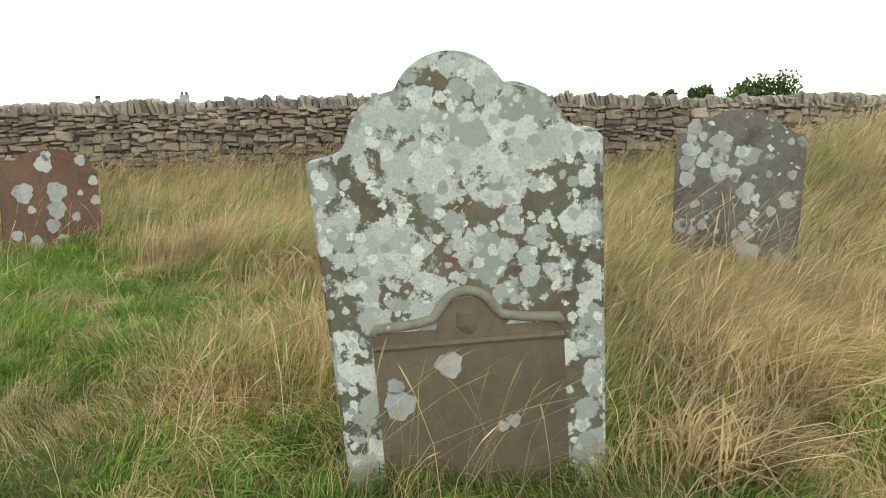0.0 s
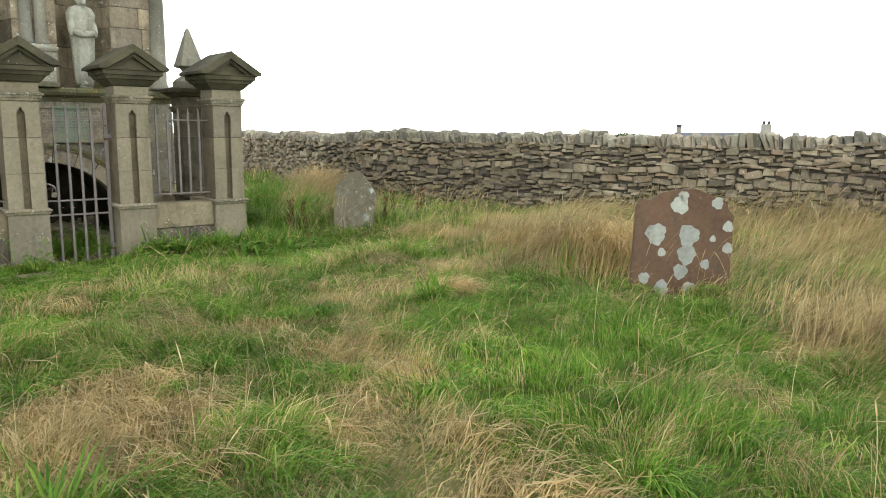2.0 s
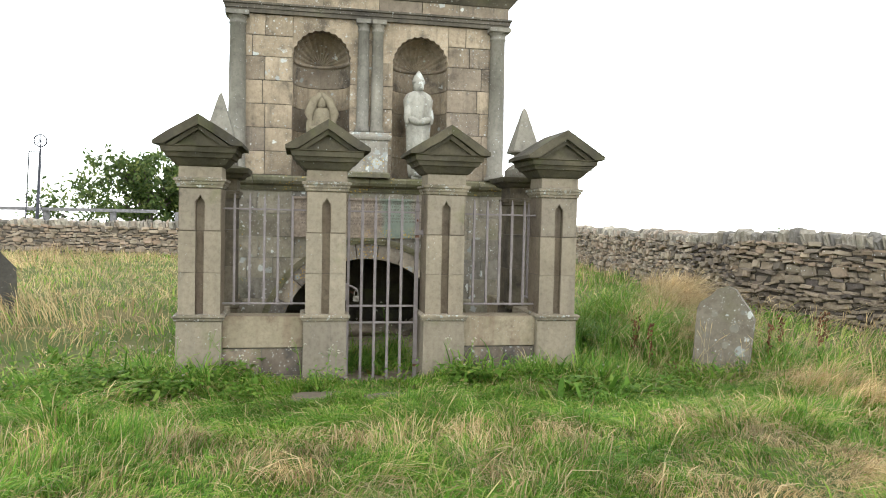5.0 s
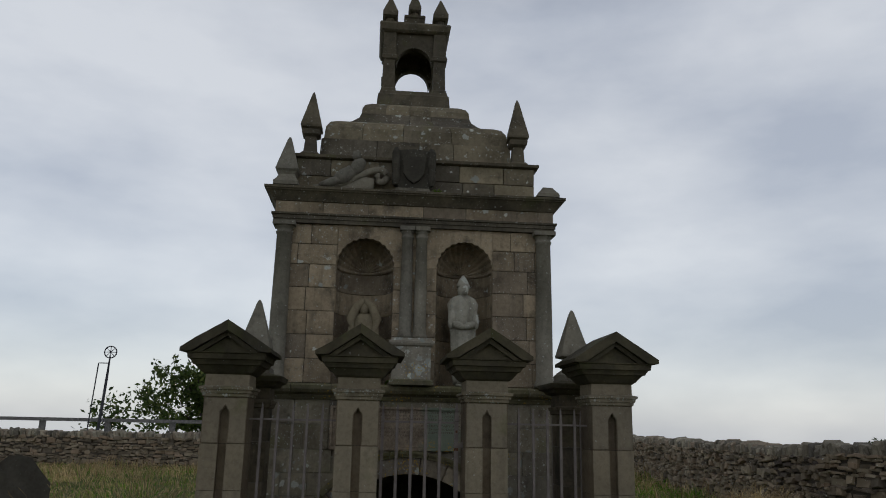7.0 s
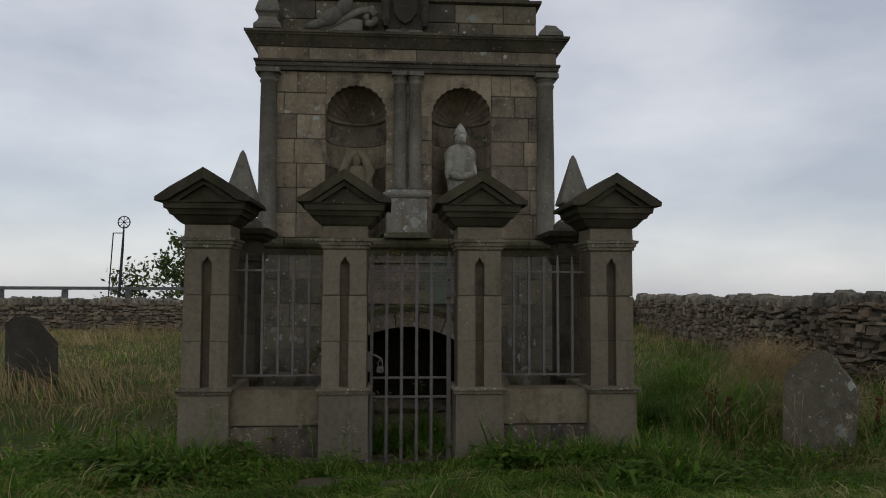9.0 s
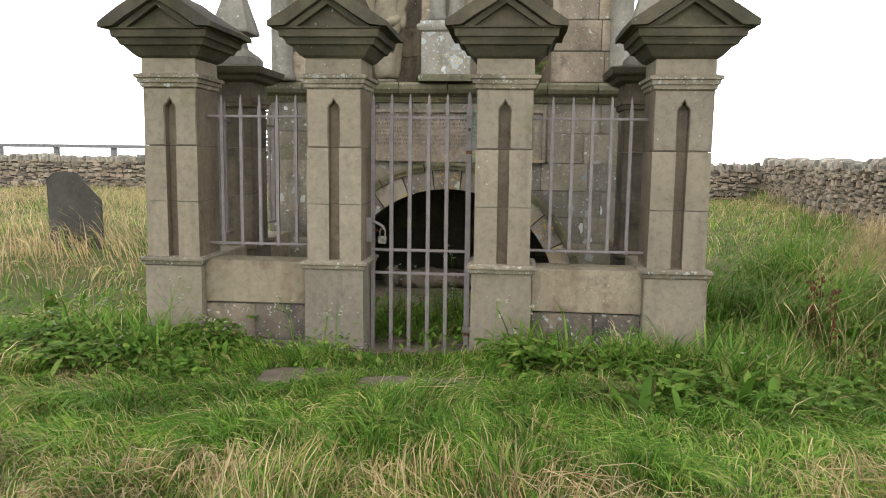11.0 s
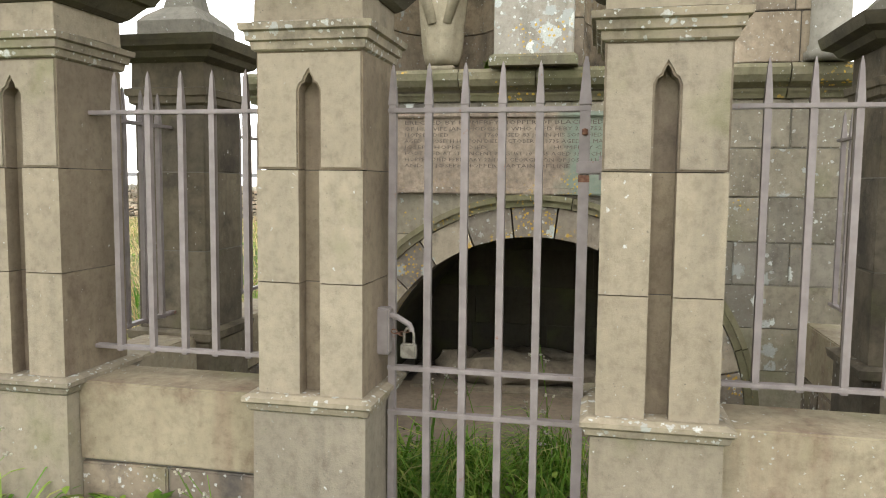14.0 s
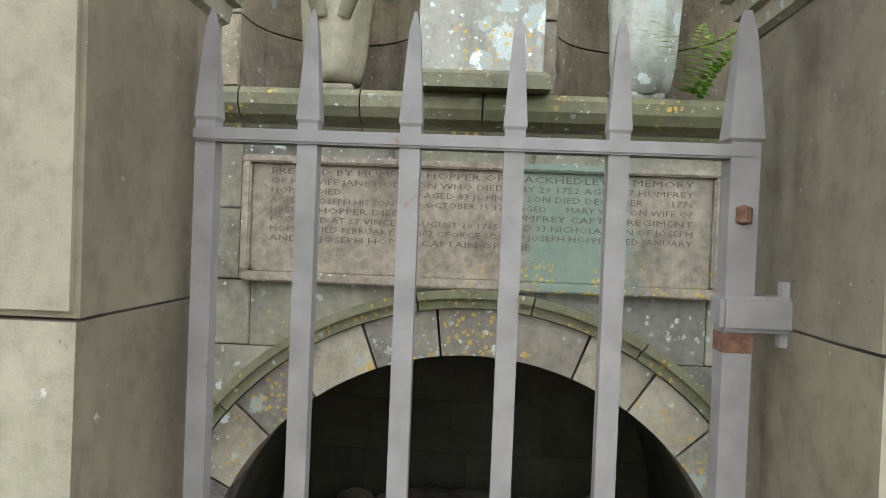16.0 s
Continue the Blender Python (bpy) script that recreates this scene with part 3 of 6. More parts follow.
def railing(along, bars, a, b, other):
    t = thing("railing", *((other, (a + b) / 2) if along == "y" else ((a + b) / 2, other)), 0.77, "grey painted iron railing with pointed bars", "railing", "railings")
    for u in bars:
        spike_bar(*((other, u) if along == "y" else (u, other)), 0.76, 1.955, 0.0125, t)
    for z in (0.777, 1.785):
        bm = box(other - 0.019, other + 0.019, a, b, z - 0.009, z + 0.009, 0.003) if along == "y" else box(a, b, other - 0.019, other + 0.019, z - 0.009, z + 0.009, 0.003)
        part("rail", bm, M_IRON, t)


railing("y", (1.364, 1.521, 1.673, 1.815, 1.965), 1.23, 2.12, FX - 0.21)
railing("y", (3.965, 4.117, 4.265, 4.405, 4.55), 3.80, 4.69, FX - 0.21)
for yy in (1.1, 4.82):
    railing("x", [-12.5 + 0.15 * i for i in range(4)], -12.62, -11.95, yy)
    railing("x", [-13.85 + 0.15 * i for i in range(6)], -13.92, -12.99, yy)


def make_gate():
    gx = -11.83
    t = thing("iron_gate", gx, 3.3, -0.13, "closed grey iron gate with five pointed bars, rusting", "gate")
    for u in (2.572, 2.719, 2.865, 3.012, 3.157):
        spike_bar(gx, u, -0.13, 1.972, 0.0145, t)
    part("hinge_post", stack(gx, 3.328, [(-0.14, 0.02), (1.80, 0.02), (1.805, 0.024), (1.95, 0.012), (1.985, 0.005)]), M_IRON, t)
    for z, w in ((1.787, 0.02), (0.745, 0.02), (0.56, 0.02), (-0.09, 0.018)):
        part("gate_rail", box(gx - 0.016, gx + 0.022, 2.555, 3.345, z - w / 2, z + w / 2, 0.003), M_IRON, t)
    for z in (1.565, 0.12):
        h = part("hinge", box(gx - 0.02, gx + 0.034, 3.30, 3.41, z - 0.025, z + 0.025, 0.006), M_IRON, t, "riveted iron hinge strap")
        part("hinge_pin", lathe(gx + 0.008, 3.40, [(z - 0.045, 0.016), (z + 0.045, 0.016)], 12), M_IRON, h)
        part("rust_band", stack(gx, 3.328, [(z - 0.055, 0.0208), (z - 0.028, 0.0208)]), M_RUST, t)
    part("rivet", lathe(gx + 0.022, 3.328, [(1.686, 0.001), (1.69, 0.011), (1.71, 0.011), (1.714, 0.001)], 10), M_RUST, t)
    part("lock_box", box(gx + 0.015, gx + 0.075, 2.522, 2.578, 0.81, 1.0, 0.006), M_IRON, t, "grey iron lock box")
    part("hasp", tube([(gx + 0.05, 2.57, 0.97), (gx + 0.06, 2.61, 0.965), (gx + 0.06, 2.66, 0.935), (gx + 0.06, 2.67, 0.91)], 0.012), M_IRON, t)
    k = thing("padlock", gx + 0.06, 2.655, 0.8, "old rusty steel padlock on the gate chain", "padlock")
    part("lock_body", box(gx + 0.045, gx + 0.075, 2.625, 2.69, 0.80, 0.86, 0.006), M_LOCK, k)
    pts = [(gx + 0.06, 2.638, 0.855), (gx + 0.06, 2.638, 0.90), (gx + 0.06, 2.648, 0.92), (gx + 0.06, 2.668, 0.92), (gx + 0.06, 2.678, 0.90), (gx + 0.06, 2.678, 0.855)]
    part("shackle", tube(pts, 0.006), M_LOCK, k)
    c = thing("chain", gx + 0.05, 2.62, 0.84, "short rusty chain linking the gate to its lock box", "chain")
    for i in range(5):
        cy, cz = 2.595 + 0.016 * i, 0.905 - 0.012 * i + 0.004 * i * i
        ring = [(gx + 0.055 + (0.009 * math.sin(a) if i % 2 else 0), cy + 0.013 * math.cos(a), cz + (0.009 * math.sin(a) if i % 2 == 0 else 0)) for a in [2 * math.pi * q / 10 for q in range(11)]]
        part("link", tube(ring, 0.0025, 6), M_RUST, c)


make_gate()


# ---- mausoleum: one thing with its stones as parts ----
TX = -13.95
MAUS = thing("mausoleum", -15.85, YC, -0.2, "square two-storey sandstone mausoleum with niches, statues and a stepped dome", "mausoleum")
rnd = random.Random(5)


def blocks(parent, y0, y1, z0, z1, x, rows, mat, depth=0.12, name="ashlar_block", low=0.3, high=0.62):
    """Courses of ashlar with recessed joints."""
    hts = np.linspace(z0, z1, rows + 1)
    for a, b in zip(hts, hts[1:]):
        u = y0
        while u < y1 - 0.01:
            e = u + rnd.uniform(low, high)
            if y1 - e < 0.16:
                e = y1
            g = 0.004
            out = rnd.uniform(-0.004, 0.004)
            bm = box(x - depth, x + out, u + g, e - g, a + g, b - g, 0.005)
            part(name, bm, mat, parent)
            u = e


def side_blocks(parent, x0, x1, z0, z1, y, sgn, rows, mat):
    hts = np.linspace(z0, z1, rows + 1)
    for a, b in zip(hts, hts[1:]):
        u = x0
        while u < x1 - 0.01:
            e = u + rnd.uniform(0.4, 0.8)
            if x1 - e < 0.25:
                e = x1
            part("ashlar_block", box(u + 0.004, e - 0.004, min(y, y - sgn * 0.1), max(y, y - sgn * 0.1), a + 0.004, b - 0.004, 0.005), mat, parent)
            u = e


# lower storey
LX = -14.05
AZ, AR = -0.06, 1.2
L0, L1 = YC - 1.98, YC + 1.98
core = bmesh.new()
for s in (-1, 1):
    box(-17.8, LX - 0.014, YC + s * 1.62 - 0.33, YC + s * 1.62 + 0.33, -0.3, 2.1, bm=core)
box(-17.8, -15.9, YC - 1.3, YC + 1.3, -0.3, 2.1, bm=core)
box(-15.9, LX - 0.014, YC - 1.3, YC + 1.3, 1.46, 2.1, bm=core)
part("wall_core", core, M_LIME, MAUS)
RO = AR + 0.29
courses = [-0.3, 0.02, 0.30, 0.58, 0.86, 1.14, 1.43]
for s in (-1, 1):
    for a, b in zip(courses, courses[1:]):
        def inner(z):
            return YC + s * math.sqrt(max(RO * RO - (z - AZ) ** 2, 0.0))
        edge = [(inner(z), z) for z in np.linspace(a + 0.0025, b - 0.0025, 6)]
        outer = YC + s * 1.98
        reach = min(abs(p[0] - YC) for p in edge)
        span = 1.98 - reach
        cuts = [outer]
        if span > 0.75:
            far = max(abs(p[0] - YC) for p in edge) + 0.12
            n = max(1, round((1.98 - far) / 0.45))
            cuts = [YC + s * (1.98 - (1.98 - far) * q / n) for q in range(n + 1)]
        for p, q in zip(cuts, cuts[1:]):
            part("ashlar_block", box(LX - 0.12, LX + rnd.uniform(-0.005, 0.004), min(p, q) + 0.0025, max(p, q) - 0.0025, a + 0.0025, b - 0.0025, 0.005), M_LOWER, MAUS)
        poly = edge + [(cuts[-1] - s * 0.0025, b - 0.0025), (cuts[-1] - s * 0.0025, a + 0.0025)]
        part("ashlar_block", sheet(poly, LX - 0.12, LX), M_LOWER, MAUS)
blocks(MAUS, L0, YC - 1.05, 1.43, 2.06, LX, 2, M_LOWER)
blocks(MAUS, YC + 1.05, L1, 1.43, 2.06, LX, 2, M_LOWER)
blocks(MAUS, YC - 1.05, YC + 1.05, 1.98, 2.06, LX, 1, M_LOWER)
for s, yy in ((1, L1), (-1, L0)):
    side_blocks(MAUS, -17.8, LX - 0.125, -0.3, 2.06, yy, s, 7, M_LOWER)
n = 13
for i in range(n):
    a0, a1 = 180 * i / n + 0.25 + 0.5 * math.sin(i * 2.3), 180 * (i + 1) / n - 0.25 + 0.5 * math.sin((i + 1) * 2.3)
    part("voussoir", sheet(arc(YC, AZ, AR, a0, a1, 4) + arc(YC, AZ, AR + 0.205, a1, a0, 4), LX - 0.3, LX + 0.008), M_VOUSSOIR, MAUS)
for i in range(9):
    a0, a1 = 20 * i + 0.15, 20 * (i + 1) - 0.15
    bm = sheet(arc(YC, AZ, AR + 0.21, a0, a1, 6) + arc(YC, AZ, AR + 0.26, a1, a0, 6), LX - 0.1, LX + 0.03)
    sheet(arc(YC, AZ, AR + 0.255, a0, a1, 6) + arc(YC, AZ, AR + 0.292, a1, a0, 6), LX - 0.1, LX + 0.055, bm)
    part("hood_mould", bm, M_LEDGE, MAUS, "mossy hood mould over the arch")
# vault
bm = bmesh.new()
ring_a, ring_b = arc(YC, AZ, AR + 0.004, 0, 180, 24), arc(YC, AZ, AR + 0.1, 180, 0, 24)
sheet(ring_a + ring_b, -15.85, LX - 0.29, bm)
part("vault", bm, M_VAULT, MAUS, "barrel vault in stone coloured dark for shade")
for r0, (z0, z1) in enumerate(((-0.2, 0.2), (0.2, 0.55), (0.55, 0.9), (0.9, 1.2))):
    w = math.sqrt(max(AR * AR - (max(z0, 0) - AZ) ** 2, 0.01)) + 0.05
    u = YC - w
    while u < YC + w - 0.02:
        e = min(u + rnd.uniform(0.4, 0.7), YC + w)
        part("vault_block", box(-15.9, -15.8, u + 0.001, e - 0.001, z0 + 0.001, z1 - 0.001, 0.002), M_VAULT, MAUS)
        u = e
# ledge
for i in range(8):
    a, b = L0 - 0.1 + i * 0.52, L0 - 0.1 + (i + 1) * 0.52
    jig = rnd.uniform(-0.008, 0.008)
    prof = [(LX - 0.1, 2.06), (LX + 0.02, 2.06), (LX + 0.035, 2.085), (LX + 0.05, 2.1), (LX + 0.06, 2.12), (LX + 0.12 + jig, 2.15), (LX + 0.15 + jig, 2.19), (LX + 0.155 + jig, 2.235), (LX + 0.13, 2.262), (LX - 0.1, 2.272)]
    bm = loft(bmesh.new(), [[(x, y, z) for x, z in prof] for y in (a + 0.004, b - 0.004)])
    part("ledge_stone", rugged(bm, 0.004, 7), M_LEDGE, MAUS, "mossy moulded ledge stone")
part("ledge_bed", stack(-15.93, YC, [(2.06, 1.99, 1.88), (2.1, 2.03, 1.92), (2.15, 2.1, 1.98), (2.24, 2.12, 1.94), (2.262, 2.1, 1.9)]), M_CORNICE, MAUS)

# upper storey
HW = 1.875
part("tower_core", box(-17.7, TX - 0.62, YC - HW + 0.08, YC + HW - 0.08, 2.2, 4.5), M_MORTAR, MAUS)
N1, N2, NR, NS = 2.29, 3.645, 0.383, 3.842
strips = ((YC - HW, N1 - NR), (N1 + NR, N2 - NR), (N2 + NR, YC + HW))
for a, b in strips:
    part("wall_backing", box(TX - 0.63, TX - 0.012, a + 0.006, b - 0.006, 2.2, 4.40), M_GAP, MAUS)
    blocks(MAUS, a, b, 2.268, NS, TX, 5, M_ASHLAR, low=0.24, high=0.56)
for a, b in (strips[0], strips[2]):
    blocks(MAUS, a, b, NS, 4.40, TX, 2, M_ASHLAR, low=0.24, high=0.56)
for c, a, b in ((N1, N1 - NR, (N1 + NR + N2 - NR) / 2), (N2, (N1 + NR + N2 - NR) / 2, N2 + NR)):
    head = [(c + (NR + (0.012 if q % 2 else -0.006)) * math.cos(math.pi * q / 26), NS + (NR + (0.012 if q % 2 else -0.006)) * math.sin(math.pi * q / 26)) for q in range(27)]
    pts = head + [(a, NS), (a, 4.40), (b, 4.40), (b, NS)]
    clean = []
    for p in pts:
        if not clean or (abs(p[0] - clean[-1][0]) + abs(p[1] - clean[-1][1])) > 1e-3:
            clean.append(p)
    part("niche_head", sheet(clean, TX - 0.12, TX + 0.002), M_ASHLAR, MAUS)
    # round back of the niche, with courses, and the fluted shell above
    zs = np.linspace(2.268, NS, 6)
    for z0, z1 in zip(zs, zs[1:]):
        bm = bmesh.new()
        inn = [(TX - 0.1 - 0.42 * math.sin(math.pi * q / 14), c + NR * math.cos(math.pi * q / 14)) for q in range(15)]
        outr = [(TX - 0.1 - 0.5 * math.sin(math.pi * q / 14), c + (NR + 0.1) * math.cos(math.pi * q / 14)) for q in range(14, -1, -1)]
        inn = [(TX - 0.004, c + NR)] + inn + [(TX - 0.004, c - NR)]
        outr = [(TX - 0.03, c - NR - 0.03)] + outr + [(TX - 0.03, c + NR + 0.03)]
        loft(bm, [[(x, y, z) for x, y in inn + outr] for z in (z0 + 0.004, z1 - 0.004)])
        part("niche_stone", bm, M_ASHLAR, MAUS)
    bm = bmesh.new()
    rings = []
    for q in range(27):
        az = math.pi * q / 26
        rib = 1.0 if q % 2 else 0.97
        rings.append([(TX - 0.1 - 0.42 * math.sin(el) * rib, c + NR * math.cos(az) * (math.cos(el) if el else 1) * rib, NS + NR * math.sin(az) * math.cos(el) * rib + 0.0) for el in [math.pi / 2 * e / 6 for e in range(7)]])
    rows = [[bm.verts.new(p) for p in r] for r in rings]
    for p, q in zip(rows, rows[1:]):
        for e in range(6):
            bm.faces.new((p[e], p[e + 1], q[e + 1], q[e]))
    lip = [(TX - 0.1 - 0.41 * math.sin(math.pi * q / 14), c + NR * 0.985 * math.cos(math.pi * q / 14), NS - 0.012) for q in range(15)]
    part("shell_lip", tube(lip, 0.022, 7), M_ASHLAR, MAUS, "", True)
    part("shell_hood", bm, M_ASHLAR, MAUS, "fluted shell hood of the niche")
    part("niche_roof", box(TX - 0.63, TX - 0.13, c - NR, c + NR, NS + NR + 0.01, 4.42), M_MORTAR, MAUS)
for s in (1, -1):
    side_blocks(MAUS, -17.7, TX - 0.125, 2.268, 4.40, YC + s * HW, s, 8, M_ASHLAR)


def column(y, z0, z1, r, parent):
    c = part("column", lathe(TX + 0.02, y, [(z0, r * 1.25), (z0 + 0.05, r * 1.28), (z0 + 0.06, r * 1.1), (z0 + 0.09, r * 1.12), (z0 + 0.1, r), (z0 + (z1 - z0) * 0.4, r * 0.99), (z1 - 0.17, r * 0.88), (z1 - 0.16, r * 1.0), (z1 - 0.135, r * 1.0), (z1 - 0.13, r * 0.9), (z1 - 0.09, r * 0.92), (z1 - 0.06, r * 1.18)]), M_COLUMN, parent, "pale weathered half column", True)
    part("abacus", box(TX + 0.02 - r * 1.3, TX + 0.02 + r * 1.3, y - r * 1.3, y + r * 1.3, z1 - 0.06, z1, 0.004), M_COLUMN, c)


for y in (YC - HW + 0.1, YC + HW - 0.1):
    column(y, 2.27, 4.40, 0.115, MAUS)
for y in (2.852, 3.045):
    column(y, 2.87, 4.40, 0.084, MAUS)
ped = part("pedestal", rugged(box(TX - 0.1, TX + 0.12, 2.69, 3.20, 2.33, 2.77, 0.006), 0.005, 6), M_PEDESTAL, MAUS, "pale lichened column pedestal")
part("pedestal_foot", stack(TX + 0.02, 2.945, [(2.265, 0.285, 0.13), (2.32, 0.285, 0.13), (2.34, 0.26, 0.105)]), M_LEDGE, ped)
part("pedestal_cap", stack(TX + 0.02, 2.945, [(2.765, 0.26, 0.1), (2.78, 0.285, 0.125), (2.81, 0.30, 0.14), (2.835, 0.30, 0.14), (2.845, 0.27, 0.115), (2.875, 0.265, 0.115)]), M_PEDESTAL, ped)

# entablature
CX = -15.83
part("architrave", stack(CX, YC, [(4.40, 1.93, 1.93), (4.45, 1.93, 1.93), (4.455, 1.945, 1.945), (4.5, 1.945, 1.945), (4.51, 1.965, 1.965), (4.535, 1.965, 1.965)]), M_CORNICE, MAUS)
blocks(MAUS, YC - 1.92, YC + 1.92, 4.535, 4.70, CX + 1.93, 1, M_ASHLAR, low=0.5, high=0.8, name="frieze_block")
part("frieze_core", stack(CX, YC, [(4.535, 1.91, 1.91), (4.70, 1.91, 1.91)]), M_CORNICE, MAUS)
part("cornice", rugged(stack(CX, YC, [(4.70, 1.94, 1.94), (4.735, 1.965, 1.965), (4.775, 1.995, 1.995), (4.815, 2.03, 2.03), (4.825, 2.05, 2.05), (4.84, 2.055, 2.055), (4.848, 2.07, 2.07), (4.88, 2.072, 2.072), (4.895, 2.03, 2.03)]), 0.008, 2), M_CORNICE, MAUS, "projecting moulded cornice")
# attic
AX = -14.12
part("attic_core", box(-17.5, AX - 0.05, YC - 1.66, YC + 1.66, 4.88, 5.42), M_MORTAR, MAUS)
blocks(MAUS, YC - 1.7, YC + 1.7, 4.895, 5.40, AX, 2, M_DOME, low=0.4, high=0.75, name="attic_block")
for s in (1, -1):
    side_blocks(MAUS, -17.5, AX - 0.125, 4.895, 5.40, YC + s * 1.7, s, 2, M_CORNICE)
part("attic_coping", stack(-15.83, YC, [(5.40, 1.72, 1.72), (5.415, 1.76, 1.76), (5.455, 1.765, 1.765), (5.47, 1.72, 1.72)]), M_CORNICE, MAUS)


def dome_step(z0, z1, rows):
    """One course of the square dome: blocks on the four sides, each course with its profile."""
    for s in range(4):
        q = Matrix.Translation((-15.83, YC, 0)) @ Matrix.Rotation(math.pi / 2 * s, 4, "Z")
        h0 = rows[0][1]
        cuts = [-1.0]
        while cuts[-1] < 0.98:
            nx = cuts[-1] + rnd.uniform(0.35, 0.6)
            cuts.append(1.0 if nx > 0.75 else nx)
        for a, b in zip(cuts, cuts[1:]):
            bm = bmesh.new()
            g = 0.004
            ring = []
            for z, h in rows:
                ring.append([q @ Vector(p) for p in ((h, a * h + g, z), (h, b * h - g, z), (h * 0.55, b * h * 0.55 - g, z), (h * 0.55, a * h * 0.55 + g, z))])
            loft(bm, ring)
            part("dome_block", bm, M_DOME, MAUS)


dome_step(5.47, 5.84, [(5.47, 1.42), (5.84, 1.40)])
dome_step(5.84, 6.24, [(5.843, 1.37), (6.05, 1.35), (6.15, 1.29), (6.21, 1.19), (6.24, 1.08)])
dome_step(6.24, 6.50, [(6.243, 1.06), (6.32, 0.97), (6.42, 0.88), (6.50, 0.85)])
dome_step(6.50, 6.80, [(6.503, 0.85), (6.60, 0.84), (6.67, 0.80), (6.74, 0.70), (6.77, 0.60), (6.80, 0.55)])
part("dome_core", stack(-15.83, YC, [(5.45, 1.25), (6.0, 1.1), (6.4, 0.7), (6.78, 0.5)]), M_MORTAR, MAUS)


def spike(name, x, y, z, top, w, mat=M_CORNICE):
    t = part(name, stack(x, y, [(z, w * 1.0), (z + 0.06, w * 1.0), (z + 0.1, w * 0.72), (z + 0.33, w * 0.58), (z + 0.36, w * 0.95), (z + 0.42, w * 1.02), (z + 0.44, w * 0.85)]), mat, MAUS, "baluster foot of the finial")
    part("spike", rugged(stack(x, y, [(z + 0.44, w * 0.85), (z + 0.46, w * 1.15), (z + 0.49, w * 1.18), (top - 0.05, w * 0.2), (top, w * 0.05)]), 0.006, 5), mat, t, "weathered stone spike")


spike("finial", -14.34, 1.42, 5.46, 6.51, 0.13)
spike("finial", -14.34, 4.455, 5.46, 6.57, 0.13)
f = part("corner_finial", stack(-13.95, 1.17, [(4.90, 0.17), (4.95, 0.17), (5.0, 0.13), (5.06, 0.11), (5.1, 0.13)]), M_COLUMN, MAUS)
part("spike", stack(-13.95, 1.17, [(5.1, 0.13), (5.13, 0.155), (5.59, 0.03), (5.635, 0.01)]), M_COLUMN, f, "stone pyramid on the cornice corner")
part("corner_stump", rugged(stack(-13.95, 4.80, [(4.90, 0.16), (4.95, 0.15), (5.03, 0.085), (5.06, 0.07)]), 0.01, 6), M_COLUMN, MAUS, "broken stump of a finial")

# bellcote
BEFORE = set(MAUS.children_recursive)
BX = -15.83
part("bellcote_base", stack(BX, YC, [(6.76, 0.66), (6.98, 0.64), (7.0, 0.62), (7.06, 0.60)]), M_CORNICE, MAUS)
for sx in (-1, 1):
    for sy in (-1, 1):
        p = part("bellcote_post", stack(BX + sx * 0.46, YC + sy * 0.46, [(7.06, 0.135), (7.1, 0.135), (7.12, 0.115), (7.62, 0.105), (7.64, 0.14), (7.70, 0.14), (7.72, 0.12), (8.12, 0.115)]), M_CORNICE, MAUS)
for s in range(4):
    q = Matrix.Translation((BX, YC, 0)) @ Matrix.Rotation(math.pi / 2 * s, 4, "Z")
    pts = [(0.34, 7.55), (0.34, 8.12), (-0.34, 8.12), (-0.34, 7.55)] + arc(0, 7.55, 0.325, 180, 0, 14)
    bm = sheet(pts, 0.38, 0.52)
    bmesh.ops.transform(bm, matrix=q, verts=bm.verts)
    part("bellcote_arch", bm, M_CORNICE, MAUS)
part("bellcote_cornice", rugged(stack(BX, YC, [(8.12, 0.585), (8.15, 0.63), (8.24, 0.66), (8.28, 0.64)]), 0.01, 4), M_CORNICE, MAUS)
part("bellcote_roof", rugged(stack(BX, YC, [(8.27, 0.42), (8.33, 0.36), (8.38, 0.22), (8.40, 0.19), (8.60, 0.185), (8.62, 0.205), (8.66, 0.2)]), 0.008, 4), M_CORNICE, MAUS)


def bell_spike(x, y, z, h, w):
    f = part("bellcote_finial", lathe(x, y, [(z, w * 0.8), (z + h * 0.1, w * 0.8), (z + h * 0.15, w * 0.55), (z + h * 0.25, w * 0.6)], 10), M_CORNICE, MAUS)
    part("spike", stack(x, y, [(z + h * 0.25, w * 0.7), (z + h * 0.3, w * 1.05), (z + h * 0.42, w * 1.05), (z + h * 0.97, w * 0.14), (z + h, w * 0.05)]), M_CORNICE, f)


for sy in (-1, 1):
    bell_spike(BX + 0.44, YC + sy * 0.47, 8.27, 0.56, 0.135)
bell_spike(BX, YC, 8.65, 0.54, 0.115)

slim = Matrix.Translation((BX, YC - 0.035, 0)) @ Matrix.Diagonal((0.92, 0.90, 1, 1)) @ Matrix.Translation((-BX, -YC, 0))
for o in set(MAUS.children_recursive) - BEFORE:
    o.data.transform(slim)

